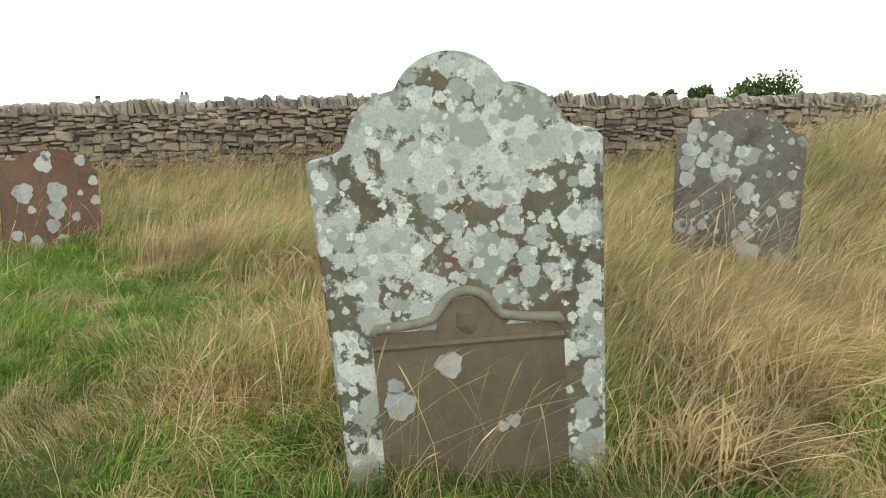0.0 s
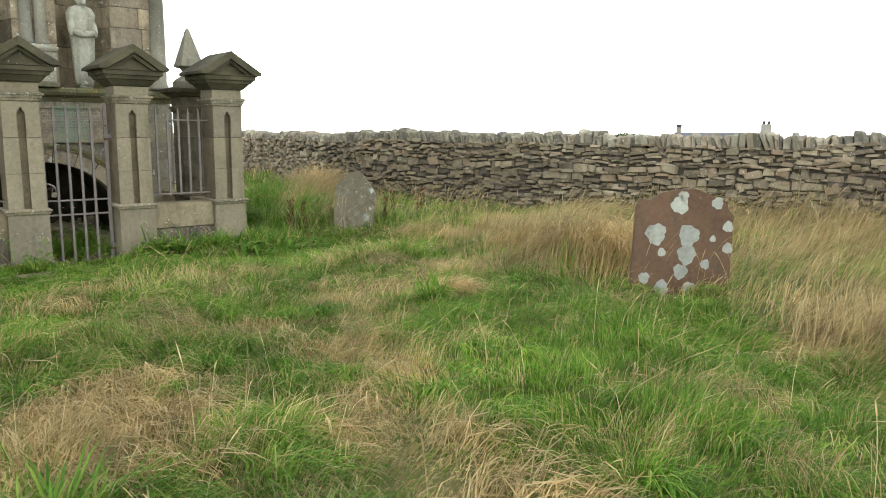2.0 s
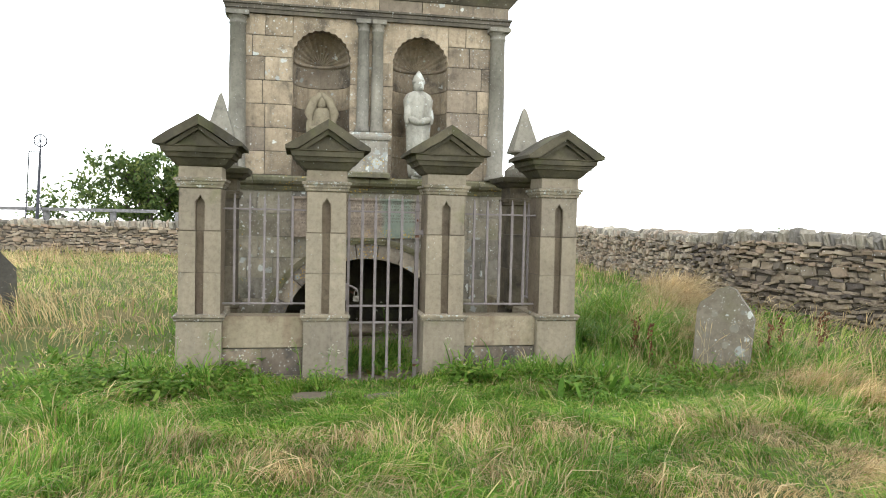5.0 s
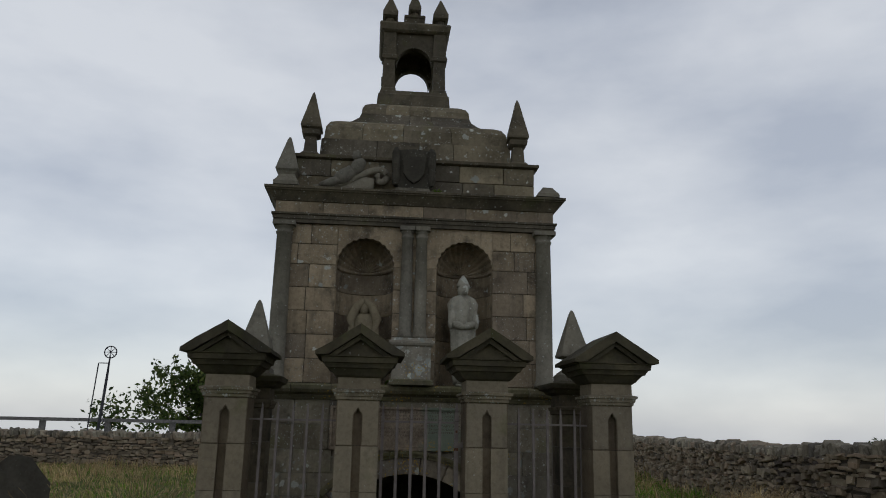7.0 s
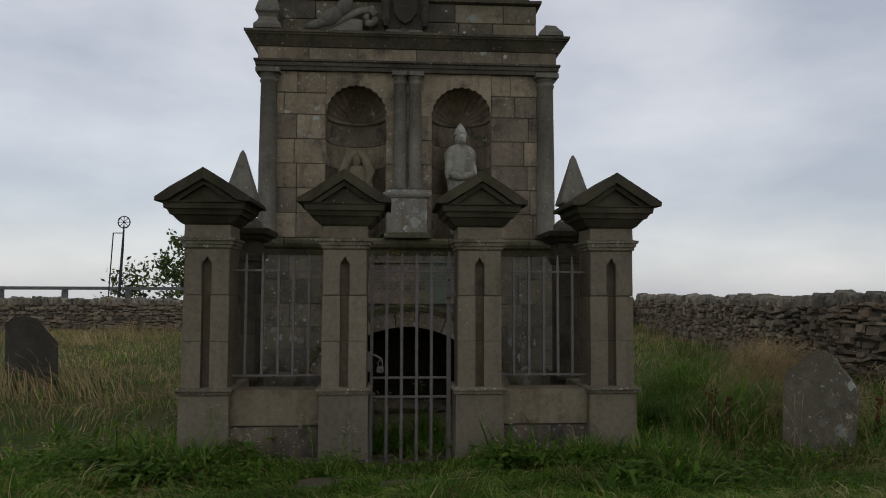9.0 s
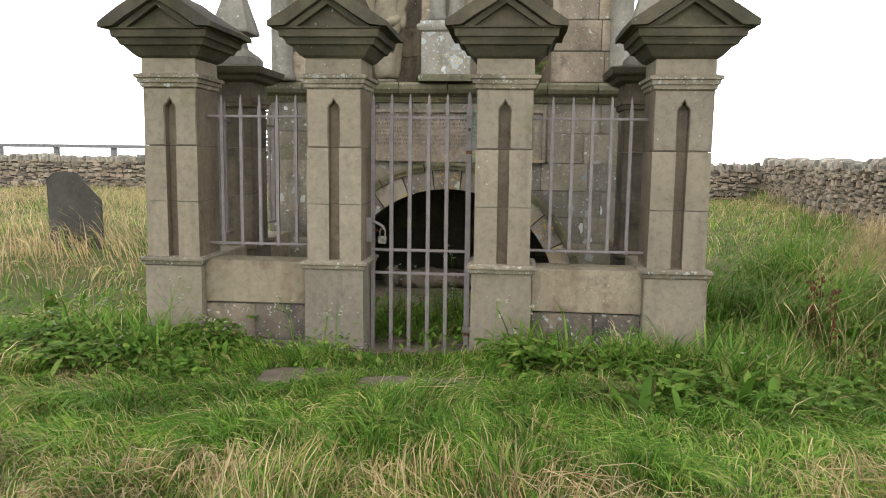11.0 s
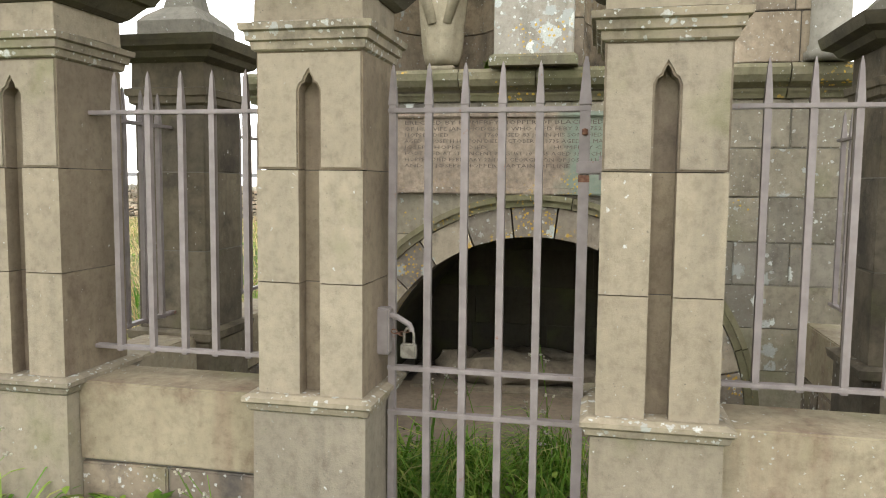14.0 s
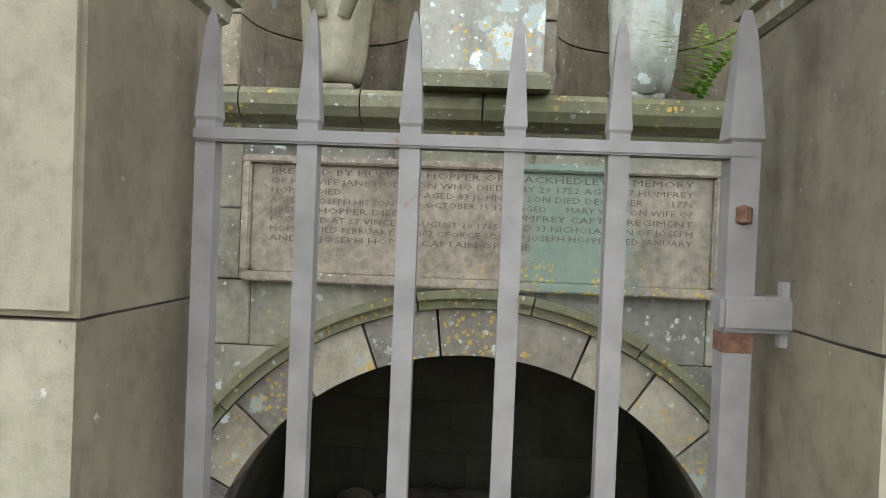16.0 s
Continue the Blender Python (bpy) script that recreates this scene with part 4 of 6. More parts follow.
# scroll with its figure, and the shield
bm = bmesh.new()
sx = AX + 0.12
pts = [(1.52, 4.93), (1.75, 4.96), (1.95, 5.02), (2.15, 5.13), (2.3, 5.21), (2.42, 5.235)] + [(2.44 + (0.115 - 0.008 * i) * math.sin(0.5 * i), 5.125 + (0.115 - 0.008 * i) * math.cos(0.5 * i)) for i in range(13)]
tube([(sx, y, z) for y, z in pts], 0.05, 8, bm)
sheet([(1.6, 4.9), (2.35, 4.9), (2.36, 5.1), (2.2, 5.12), (1.95, 5.0)], sx - 0.12, sx + 0.02, bm)
part("scroll", bm, M_COLUMN, MAUS, "curling stone scroll on the attic", True)


def blob(bm, c, r, q=None, n=10, m=7):
    rings = []
    for i in range(m):
        a = -math.pi / 2 + math.pi * (i + 0.15) / (m - 0.7)
        ring = []
        for k in range(n):
            p = Vector((r[0] * math.cos(a) * math.cos(2 * math.pi * k / n), r[1] * math.cos(a) * math.sin(2 * math.pi * k / n), r[2] * math.sin(a)))
            ring.append(Vector(c) + (q @ p if q else p))
        rings.append(ring)
    loft(bm, rings)


bm = bmesh.new()
lean = Euler((radians(-32), 0, 0)).to_quaternion()
blob(bm, (sx + 0.02, 1.95, 5.12), (0.1, 0.11, 0.2), Euler((radians(-58), 0, 0)).to_quaternion())
blob(bm, (sx + 0.02, 2.12, 5.26), (0.09, 0.1, 0.15), lean)
blob(bm, (sx + 0.03, 2.1, 5.42), (0.065, 0.06, 0.075))
blob(bm, (sx + 0.05, 1.78, 5.02), (0.06, 0.2, 0.06), Euler((radians(18), 0, 0)).to_quaternion())
tagged(part("reclining_statue", rugged(bm, 0.012, 12), M_COLUMN, None, "", True), "worn pale stone reclining statue resting on the scroll", "statue")
bm = sheet([(2.60, 5.50), (2.63, 5.58), (2.70, 5.55), (2.91, 5.57), (3.12, 5.55), (3.19, 5.58), (3.22, 5.50), (3.21, 5.08), (3.1, 4.98), (2.72, 4.98), (2.61, 5.08)], AX - 0.02, AX + 0.14)
crest = part("heraldic_panel", rugged(bm, 0.006, 8), M_BLACK, MAUS, "black weathered carved shield panel")
part("shield", sheet([(2.75, 5.44), (3.07, 5.44), (3.06, 5.2), (2.99, 5.1), (2.91, 5.05), (2.83, 5.1), (2.76, 5.2)], AX + 0.13, AX + 0.19), M_BLACK, crest)
for yy in (2.66, 3.16):
    part("carved_supporter", rugged(lathe(AX + 0.15, yy, [(5.02, 0.03), (5.1, 0.055), (5.25, 0.045), (5.32, 0.06), (5.42, 0.05), (5.52, 0.055), (5.58, 0.02)], 10), 0.012, 20), M_BLACK, crest)
part("crest_block", box(AX - 0.02, AX + 0.16, 2.66, 3.14, 4.89, 4.985, 0.01), M_COLUMN, MAUS)

# plaque
plq = part("inscription_plaque", box(LX - 0.06, LX + 0.02, YC - 1.0, YC + 1.0, 1.475, 1.95, 0.003), M_PLAQUE, MAUS, "brown stone plaque cut with lines of lettering")
for y0, y1, z0, z1 in ((YC - 1.04, YC + 1.04, 1.43, 1.474), (YC - 1.04, YC + 1.04, 1.951, 1.985), (YC - 1.04, YC - 1.001, 1.474, 1.951), (YC + 1.001, YC + 1.04, 1.474, 1.951)):
    part("plaque_frame", box(LX - 0.06, LX + 0.05, y0, y1, z0, z1, 0.008), M_PLAQUE, plq)


def words(text, y, z, size, parent, x, wide):
    c = bpy.data.curves.new("line", "FONT")
    c.body, c.size, c.extrude, c.resolution_u = text, size, 0.0008, 1
    ob = new("line_of_letters", c)
    m = Matrix(((0, 0, 1, x), (1, 0, 0, y), (0, 1, 0, z), (0, 0, 0, 1)))
    dg = bpy.context.evaluated_depsgraph_get()
    me = bpy.data.meshes.new_from_object(ob.evaluated_get(dg))
    bpy.data.objects.remove(ob)
    me.transform(m)
    me.materials.clear()
    me.materials.append(M_LETTER)
    w = max((v.co.y for v in me.vertices), default=y + 1) - y
    for v in me.vertices:
        v.co.y = y + (v.co.y - y) * wide / max(w, 0.01)
    tagged(hang(new("line_of_letters", me), parent), "row of small cut letters", kind="stuff")


LINES = ("ERECTED BY HUMFREY HOPPER OF BLACKHEDLEY IN MEMORY", "OF HIS WIFE JANE HODGSON WHO DIED FEBY 29 1752 AGED 77 HUMFREY",
         "HOPPER DIED                 1760 AGED 83 JOHN HIS SON DIED DECEMBER        1776", "AGED 72 JOSEPH HIS SON DIED OCTOBER 15 1735 AGED      MARY WALTON WIFE OF",
         "JOSEPH HOPPER DIED                           HUMFREY CAPT 31 REGIMENT", "FOOT DIED AT ST VINCENT AUGUST 10 1765 AGED 33 NICHOLAS SON OF JOSEPH",
         "HOPPER DIED FEBRUARY 22 1807 GEORGE SON OF JOSEPH HOPPER DIED JANUARY", "AND IN JOSEPH HOPPER CAPTAIN OF LINE")
for i, line in enumerate(LINES):
    words(line, YC - 0.92, 1.905 - 0.042 * i, 0.04 if i < 1 else 0.036, plq, LX + 0.021, 1.84 if i < 7 else 1.15)


def robed(name, y, top, mat, label, mitre):
    """A robed standing figure, one plain worn mesh."""
    bm = bmesh.new()
    x = TX - 0.12
    h = top - 2.36
    base = [(-0.045, 0.115, 0.10), (0.0, 0.125, 0.11), (0.05, 0.135, 0.12), (0.3, 0.16, 0.13), (0.5, 0.175, 0.135), (0.62, 0.19, 0.14), (0.72, 0.205, 0.135), (0.775, 0.16, 0.11), (0.80, 0.07, 0.075)]
    n = 44
    rings = []
    for k, ry, rx in base:
        z = 2.36 + h * k
        rings.append([(x + rx * math.sin(a) * (1 + 0.10 * math.sin(6 * a + 5 * k + 0.8 * math.sin(3 * a))), y + ry * math.cos(a) * (1 + 0.07 * math.sin(7 * a + 4 * k)), z) for a in [2 * math.pi * i / n for i in range(n)]])
    loft(bm, rings)
    blob(bm, (x + 0.02, y, 2.36 + h * 0.855), (0.085, 0.08, 0.11))
    if mitre:
        lathe(x, y, [(2.36 + h * 0.875, 0.088), (2.36 + h * 0.90, 0.09), (2.36 + h * 0.955, 0.058), (2.36 + h, 0.01)], 14, bm)
    else:
        for s in (-1, 1):
            tube([(x + 0.02, y, 2.36 + h * 0.97), (x + 0.07, y + s * 0.1, 2.36 + h * 0.88), (x + 0.10, y + s * 0.17, 2.36 + h * 0.72), (x + 0.1, y + s * 0.12, 2.36 + h * 0.45), (x + 0.12, y + s * 0.05, 2.36 + h * 0.2)], [0.05, 0.06, 0.065, 0.05, 0.03], 9, bm)
    for s in (-1, 1):
        blob(bm, (x + 0.07, y + s * 0.15, 2.36 + h * 0.58), (0.06, 0.06, 0.17), Euler((radians(s * 8), radians(-15), 0)).to_quaternion())
        blob(bm, (x + 0.14, y + s * 0.07, 2.36 + h * 0.5), (0.055, 0.10, 0.05), Euler((radians(s * 22), 0, 0)).to_quaternion())
    stack(x, y, [(2.266, 0.09, 0.09), (2.30, 0.09, 0.09)], bm)
    tagged(part(name, rugged(bm, 0.008, 14), mat, None, "", True), label, "statue")


robed("bishop_statue", 3.64, 3.785, M_STATUE, "pale stone mitred bishop statue standing in the niche", True)
robed("robed_statue", 2.30, 3.42, M_STATUE2, "headless brown worn stone robed statue in the niche", False)

# recumbent effigies in the vault
for i, (x, z) in enumerate(((-15.45, -0.16), (-14.74, -0.04))):
    bm = box(x - 0.34, x + 0.34, YC - 1.0, YC + 1.0, -0.28, z, 0.03)
    tagged(part("tomb_slab", rugged(bm, 0.02, 5, 3), M_EFFIGY), "low worn stone tomb slab in the vault", "tomb", "tomb slabs")
    bm = bmesh.new()
    rows = ((-0.80, 0.05, 0.05), (-0.76, 0.1, 0.09), (-0.66, 0.11, 0.12), (-0.58, 0.07, 0.07), (-0.52, 0.17, 0.10), (-0.35, 0.19, 0.14), (-0.15, 0.16, 0.12), (0.1, 0.17, 0.12), (0.35, 0.15, 0.11), (0.6, 0.13, 0.09), (0.7, 0.11, 0.12), (0.78, 0.10, 0.16), (0.82, 0.08, 0.10))
    n = 16
    rings = [[(x + 1.4 * w * math.cos(a) * (1 + 0.06 * math.sin(5 * a + 9 * u)), YC + u, z + 0.02 + h * (0.45 + math.sin(a) * (1 + 0.10 * math.sin(6 * a + 7 * u)))) for a in [2 * math.pi * q / n for q in range(n)]] for u, w, h in rows]
    loft(bm, rings)
    bmesh.ops.subdivide_edges(bm, edges=bm.edges[:], cuts=1, use_grid_fill=True)
    tagged(part("recumbent_effigy", rugged(rugged(rugged(bm, 0.06, 5), 0.035, 13), 0.015, 30), M_EFFIGY, None, "", True), "worn grey stone effigy lying on a tomb slab", "statue", "effigies in the vault")


# ---- ground inside the enclosure and the doorstep ----
def slab(name, x, y, w, d, z, turn, label, cat, group=""):
    bm = bmesh.new()
    n = 12
    r2 = random.Random(int(x * 97 + y * 31))
    out = []
    for i in range(n):
        a = 2 * math.pi * i / n
        k = 1 / max(abs(math.cos(a)), abs(math.sin(a))) * r2.uniform(0.93, 1.0)
        out.append((w / 2 * k * math.cos(a), d / 2 * k * math.sin(a)))
    rings = [[(px * s, py * s, zz) for px, py in out] for zz, s in ((-0.1, 1.0), (-0.008, 1.0), (0.0, 0.975))]
    loft(bm, rings)
    bmesh.ops.transform(bm, matrix=pose(x, y, z, 0, 0, turn), verts=bm.verts)
    tagged(part(name, bm, M_SLAB), label, cat, group)


slab("step_slab", -10.76, 2.26, 0.5, 0.56, -0.005, 5, "worn brown flagstone sunk in the grass before the gate", "flagstone", "step slabs")
slab("step_slab", -10.64, 3.1, 0.48, 0.88, -0.005, -6, "worn brown flagstone sunk in the grass before the gate", "flagstone", "step slabs")
slab("threshold", -11.75, 2.96, 0.5, 0.9, -0.145, 0, "stone threshold slab beneath the gate", "flagstone")
for px, py, w, d in ((-12.4, 2.5, 0.7, 0.9), (-12.35, 3.45, 0.75, 0.85), (-13.15, 2.6, 0.7, 1.0), (-13.1, 3.6, 0.7, 0.9)):
    slab("paving_slab", px, py, w, d, -0.05, 0, "mossy paving flagstone inside the enclosure", "flagstone", "paving inside")
part_floor = tagged(part("enclosure_floor", box(-14.6, -11.7, 0.9, 5.0, -0.3, -0.075), M_SLAB), "earth floor of the railed enclosure", "floor", kind="structure")
tagged(part("vault_floor", box(-15.85, -14.2, 1.76, 4.16, -0.35, -0.2), M_GAP), "dark earth floor of the vault", "floor", kind="structure")


# ---- headstones ----
def headstone(name, outline, thick, m, mat, label, group="headstones"):
    """Outline in width and height; stands in its own axes and faces -y."""
    base = new(name)
    base.matrix_basis = m
    tagged(base, label, "headstone", group)
    bm = sheet(outline, -thick / 2, thick / 2)
    bmesh.ops.bevel(bm, geom=[e for e in bm.edges if abs(e.verts[0].co.x - e.verts[1].co.x) < 1e-4 and len(e.link_faces) == 2 and e.calc_face_angle(0) > 1], offset=0.012, segments=2, affect="EDGES")
    bmesh.ops.transform(bm, matrix=m @ Matrix.Rotation(-math.pi / 2, 4, "Z"), verts=bm.verts)
    part("slab", bm, mat, base)
    return base


def local(bm, m):
    bmesh.ops.transform(bm, matrix=m @ Matrix.Rotation(-math.pi / 2, 4, "Z"), verts=bm.verts)
    return bm


def lichen_patch(m, parent, u, z, r, face, seed, look_of=None):
    """A thin, round, lobed crust of lichen."""
    q = random.Random(seed)
    ph = [q.uniform(0, 6.3) for _ in range(3)]
    pts = [(u + r * math.cos(a) * (1 + 0.10 * math.sin(3 * a + ph[0]) + 0.07 * math.sin(7 * a + ph[1]) + 0.04 * math.sin(13 * a + ph[2])), z + r * math.sin(a) * (1 + 0.10 * math.sin(3 * a + ph[0]) + 0.07 * math.sin(7 * a + ph[1]))) for a in [2 * math.pi * i / 28 for i in range(28)]]
    part("lichen_patch", local(sheet(pts, face - 0.002, face + 0.004), m), look_of or M_PALE, parent, "pale grey crust of lichen")


# the large lichened stone
m1 = pose(-0.27, 2.66, 0.05, 2, -4.0, 12)
o1 = [(-0.46, -0.3), (0.455, -0.3), (0.486, 1.419), (0.458, 1.446), (0.405, 1.452), (0.372, 1.478), (0.352, 1.515), (0.318, 1.557), (0.268, 1.595), (0.215, 1.615), (0.172, 1.617)] + arc(-0.008, 1.5315, 0.1975, 27, 153, 14) + [(-0.188, 1.617), (-0.24, 1.606), (-0.30, 1.573), (-0.338, 1.52), (-0.36, 1.462), (-0.38, 1.43), (-0.425, 1.415), (-0.494, 1.402)]
h1 = headstone("large_headstone", o1, 0.13, m1, M_H1, "large shaped sandstone headstone thickly crusted with pale lichen")
bm = sheet([(-0.335, -0.25), (0.33, -0.25), (0.33, 0.80), (0.12, 0.80)] + arc(0.0, 0.80, 0.11, 0, 180, 10) + [(-0.12, 0.80), (-0.335, 0.80)], 0.05, 0.0675)
part("inset_panel", local(bm, m1), M_PANEL, h1, "brown clean inset panel with a carved head")
mould = [(-0.325, 0.795), (-0.32, 0.815), (-0.18, 0.825), (-0.12, 0.838)] + arc(0.0, 0.832, 0.10, 155, 25, 10) + [(0.12, 0.838), (0.19, 0.825), (0.315, 0.815), (0.32, 0.795)]
bm = tube([(0.066, y, z) for y, z in mould], 0.018, 8)
part("carved_moulding", local(bm, m1), M_MOULD, h1, "pale carved moulding", True)
part("panel_fillet", local(tube([(0.066, -0.33, 0.745), (0.066, 0.33, 0.75)], 0.013, 6), m1), M_PANEL, h1)
bm = bmesh.new()
blob(bm, (0.062, 0.0, 0.83), (0.022, 0.045, 0.055))
part("carved_face", local(rugged(bm, 0.008, 20), m1), M_PANEL, h1)
for i, (u, z, r) in enumerate(((-0.075, 0.668, 0.047), (-0.26, 0.53, 0.055), (0.14, 0.44, 0.025), (-0.27, 0.60, 0.03), (0.10, 0.42, 0.02))):
    lichen_patch(m1, h1, u, z, r, 0.067, i)

# speckled stone behind it
m2 = pose(1.12, 5.85, 0.06, -3, 0, -10) @ Matrix.Diagonal((0.86, 1, 1.0, 1))
o2 = [(-0.5, -0.3), (0.5, -0.3), (0.51, 1.27), (0.49, 1.30), (0.42, 1.315), (0.375, 1.345)] + arc(0, 1.0, 0.48, 46, 134, 12) + [(-0.375, 1.345), (-0.42, 1.315), (-0.49, 1.30), (-0.51, 1.275)]
h2 = headstone("speckled_headstone", o2, 0.11, m2, M_H2, "grey round-topped headstone speckled with pale lichen in tall grass")

sq = random.Random(12)
for i in range(38):
    lichen_patch(m2, h2, sq.uniform(-0.44, 0.44), sq.uniform(0.35, 1.36), sq.uniform(0.02, 0.062), 0.055, 200 + i)

# red stone
m3 = pose(-5.58, 7.04, 0.03, -3, 1.5, 44) @ Matrix.Diagonal((0.955, 1, 1.06, 1))
o3 = [(-0.5, -0.3), (0.5, -0.3), (0.49, 0.82), (0.44, 0.86), (0.41, 0.95), (0.3, 0.97), (0.27, 1.0), (0.1, 1.05), (-0.08, 1.04), (-0.25, 1.0), (-0.33, 0.93), (-0.45, 0.94), (-0.49, 0.86)]
h3 = headstone("red_headstone", o3, 0.1, m3, M_RED, "reddish-brown broken-topped headstone with round pale lichen spots")
for i, (u, z, r) in enumerate(((-0.27, 0.62, 0.10), (0.06, 0.62, 0.10), (0.05, 0.44, 0.09), (-0.36, 0.2, 0.055), (0.24, 0.36, 0.045), (-0.2, 0.45, 0.04), (0.32, 0.93, 0.055), (-0.05, 0.9, 0.085), (0.0, 0.28, 0.07), (0.44, 0.72, 0.05), (0.45, 0.52, 0.05), (-0.02, 0.98, 0.05), (0.1, 0.13, 0.06), (-0.18, 0.12, 0.07), (0.30, 0.60, 0.03))):
    lichen_patch(m3, h3, u, z, r, 0.05, 20 + i)

# leaning grey stone by the mausoleum
m4 = pose(-11.15, 6.66, -0.02, -5, 3, 48) @ Matrix.Diagonal((0.86, 1, 1, 1))
o4 = [(-0.33, -0.3), (0.34, -0.3), (0.36, 0.74), (0.3, 0.83), (0.18, 0.95), (0.1, 1.04), (0.0, 1.07), (-0.12, 1.03), (-0.2, 0.94), (-0.32, 0.86), (-0.35, 0.78)]
h4 = headstone("leaning_headstone", o4, 0.15, m4, M_GREY, "leaning grey shaped headstone mottled with lichen in green weeds")
for i, (u, z, r) in enumerate(((-0.12, 0.75, 0.05), (0.14, 0.62, 0.07), (0.05, 0.42, 0.05), (-0.2, 0.5, 0.04), (0.22, 0.8, 0.035))):
    lichen_patch(m4, h4, u, z, r * 0.8, 0.073, 60 + i, M_COLUMN)

# far dark stone
m5 = pose(-16.4, -2.73, 0.05, -2, -2, 112)
o5 = [(-0.36, -0.3), (0.36, -0.3), (0.36, 0.72), (0.2, 0.92), (0.08, 1.1), (-0.1, 1.16), (-0.25, 1.14), (-0.35, 1.05)]
headstone("dark_headstone", o5, 0.12, m5, M_DARK, "dark sloping-topped headstone among straw grass")


# ---- dry stone walls ----
def rough_cube(seed):
    q = random.Random(seed)
    bm = bmesh.new()
    bmesh.ops.create_cube(bm, size=1.0)
    bmesh.ops.bevel(bm, geom=bm.edges[:], offset=0.15, segments=1, affect="EDGES")
    for v in bm.verts:
        v.co += Vector((q.uniform(-0.10, 0.10), q.uniform(-0.07, 0.07), q.uniform(-0.13, 0.13)))
    bmesh.ops.recalc_face_normals(bm, faces=bm.faces)
    me = bpy.data.meshes.new("stone")
    bm.to_mesh(me)
    bm.free()
    return me


def variants(mat, seed):
    out = []
    for i in range(8):
        me = rough_cube(seed + i)
        me.materials.append(mat)
        out.append(me)
    return out


STONES, COPES = variants(M_WALL, 100), variants(M_COPE, 200)


def gather(meshes, mats):
    """Join many placed copies of a few meshes into one."""
    vs, fs, n = [], [], 0
    cache = {}
    for me, m in zip(meshes, mats):
        if me.name not in cache:
            cache[me.name] = (np.array([v.co[:] for v in me.vertices]), [tuple(p.vertices) for p in me.polygons])
        co, po = cache[me.name]
        a = np.array(m)
        vs.append(co @ a[:3, :3].T + a[:3, 3])
        fs.extend(tuple(i + n for i in p) for p in po)
        n += len(co)
    return np.concatenate(vs).tolist(), fs


def dry_wall(name, p, q, seed, label, near, top=1.50, side=1):
    """A dry stone wall from p to q with a row of upright coping stones; near is the stretch whose stones are parts."""
    r = random.Random(seed)
    p, q = Vector((*p, 0)), Vector((*q, 0))
    d = (q - p).normalized()
    nrm = Vector((-d.y, d.x, 0)) * side
    length = (q - p).length
    turn = math.atan2(d.y, d.x)
    t = thing(name, *((p + q) / 2)[:2], 0, label, "stone wall", "churchyard walls")
    core = bmesh.new()
    steps = max(2, int(length / 3))
    rings = []
    for i in range(steps + 1):
        c = p + d * (length * i / steps)
        g = gh(c.x, c.y)
        rings.append([c + nrm * s * 0.19 + Vector((0, 0, z)) for s, z in ((-1, g - 0.3), (1, g - 0.3), (1, top - 0.26), (-1, top - 0.26))])
    loft(core, rings)
    part("wall_core", core, M_GAP, t)
    todo = {"stone": [], "coping_stone": []}
    hts, z = [], -0.08
    while z < top - 0.27:
        h = r.choice((0.05, 0.06, 0.075, 0.09, 0.115, 0.14)) * r.uniform(0.9, 1.1)
        hts.append((z, min(h, top - 0.25 - z)))
        z += h
    for z, h in hts:
        u = r.uniform(-0.2, 0)
        while u < length:
            w = r.uniform(0.10, 0.33) * (0.75 + 2.6 * h)
            k = r.random()
            c = p + d * (u + w / 2) + nrm * (0.125 + r.uniform(-0.05, 0.045))
            hh = h * (r.uniform(0.75, 1.15) if k < 0.6 else r.uniform(0.55, 1.6))
            m = Matrix.Translation((c.x, c.y, gh(c.x, c.y) * 0.6 + z + h / 2 + r.uniform(-0.035, 0.035))) @ Matrix.Rotation(turn + r.uniform(-0.2, 0.2), 4, "Z") @ Matrix.Rotation(r.gauss(0, 0.11), 4, "Y") @ Matrix.Diagonal((w * 0.97, 0.26, hh * 0.97, 1))
            todo["stone"].append((u, r.choice(STONES), m))
            u += w
    u = 0.0
    while u < length:
        w = r.uniform(0.055, 0.16)
        hh = r.uniform(0.20, 0.30) + 0.03 * math.sin(u * 1.7)
        c = p + d * (u + w / 2)
        m = Matrix.Translation((c.x, c.y, top - 0.27 + hh / 2)) @ Matrix.Rotation(turn + r.uniform(-0.12, 0.12), 4, "Z") @ Matrix.Rotation(r.uniform(-0.1, 0.4), 4, "Y") @ Matrix.Rotation(r.uniform(-0.1, 0.1), 4, "X") @ Matrix.Diagonal((w * 1.04, r.uniform(0.34, 0.5), hh, 1))
        todo["coping_stone"].append((u, r.choice(COPES), m))
        u += w * 0.98
    for nm, rows in todo.items():
        close = [x for x in rows if near[0] <= x[0] <= near[1]][:300]
        ids = {id(x) for x in close}
        for u, me, m in close:
            o = new(nm, me)
            o.matrix_basis = place_of(t).inverted() @ m
            o.parent = t
        rest = [x for x in rows if id(x) not in ids]
        if rest:
            me = bpy.data.meshes.new("joined_" + nm)
            v, f = gather([x[1] for x in rest], [x[2] for x in rest])
            me.from_pydata(v, [], f)
            me.materials.append(M_WALL_REST if nm == "stone" else M_COPE_REST)
            tagged(hang(new(nm + "_run", me), t), "run of rough grey-brown wall stones" if nm == "stone" else "row of upright coping stones", kind="stuff")


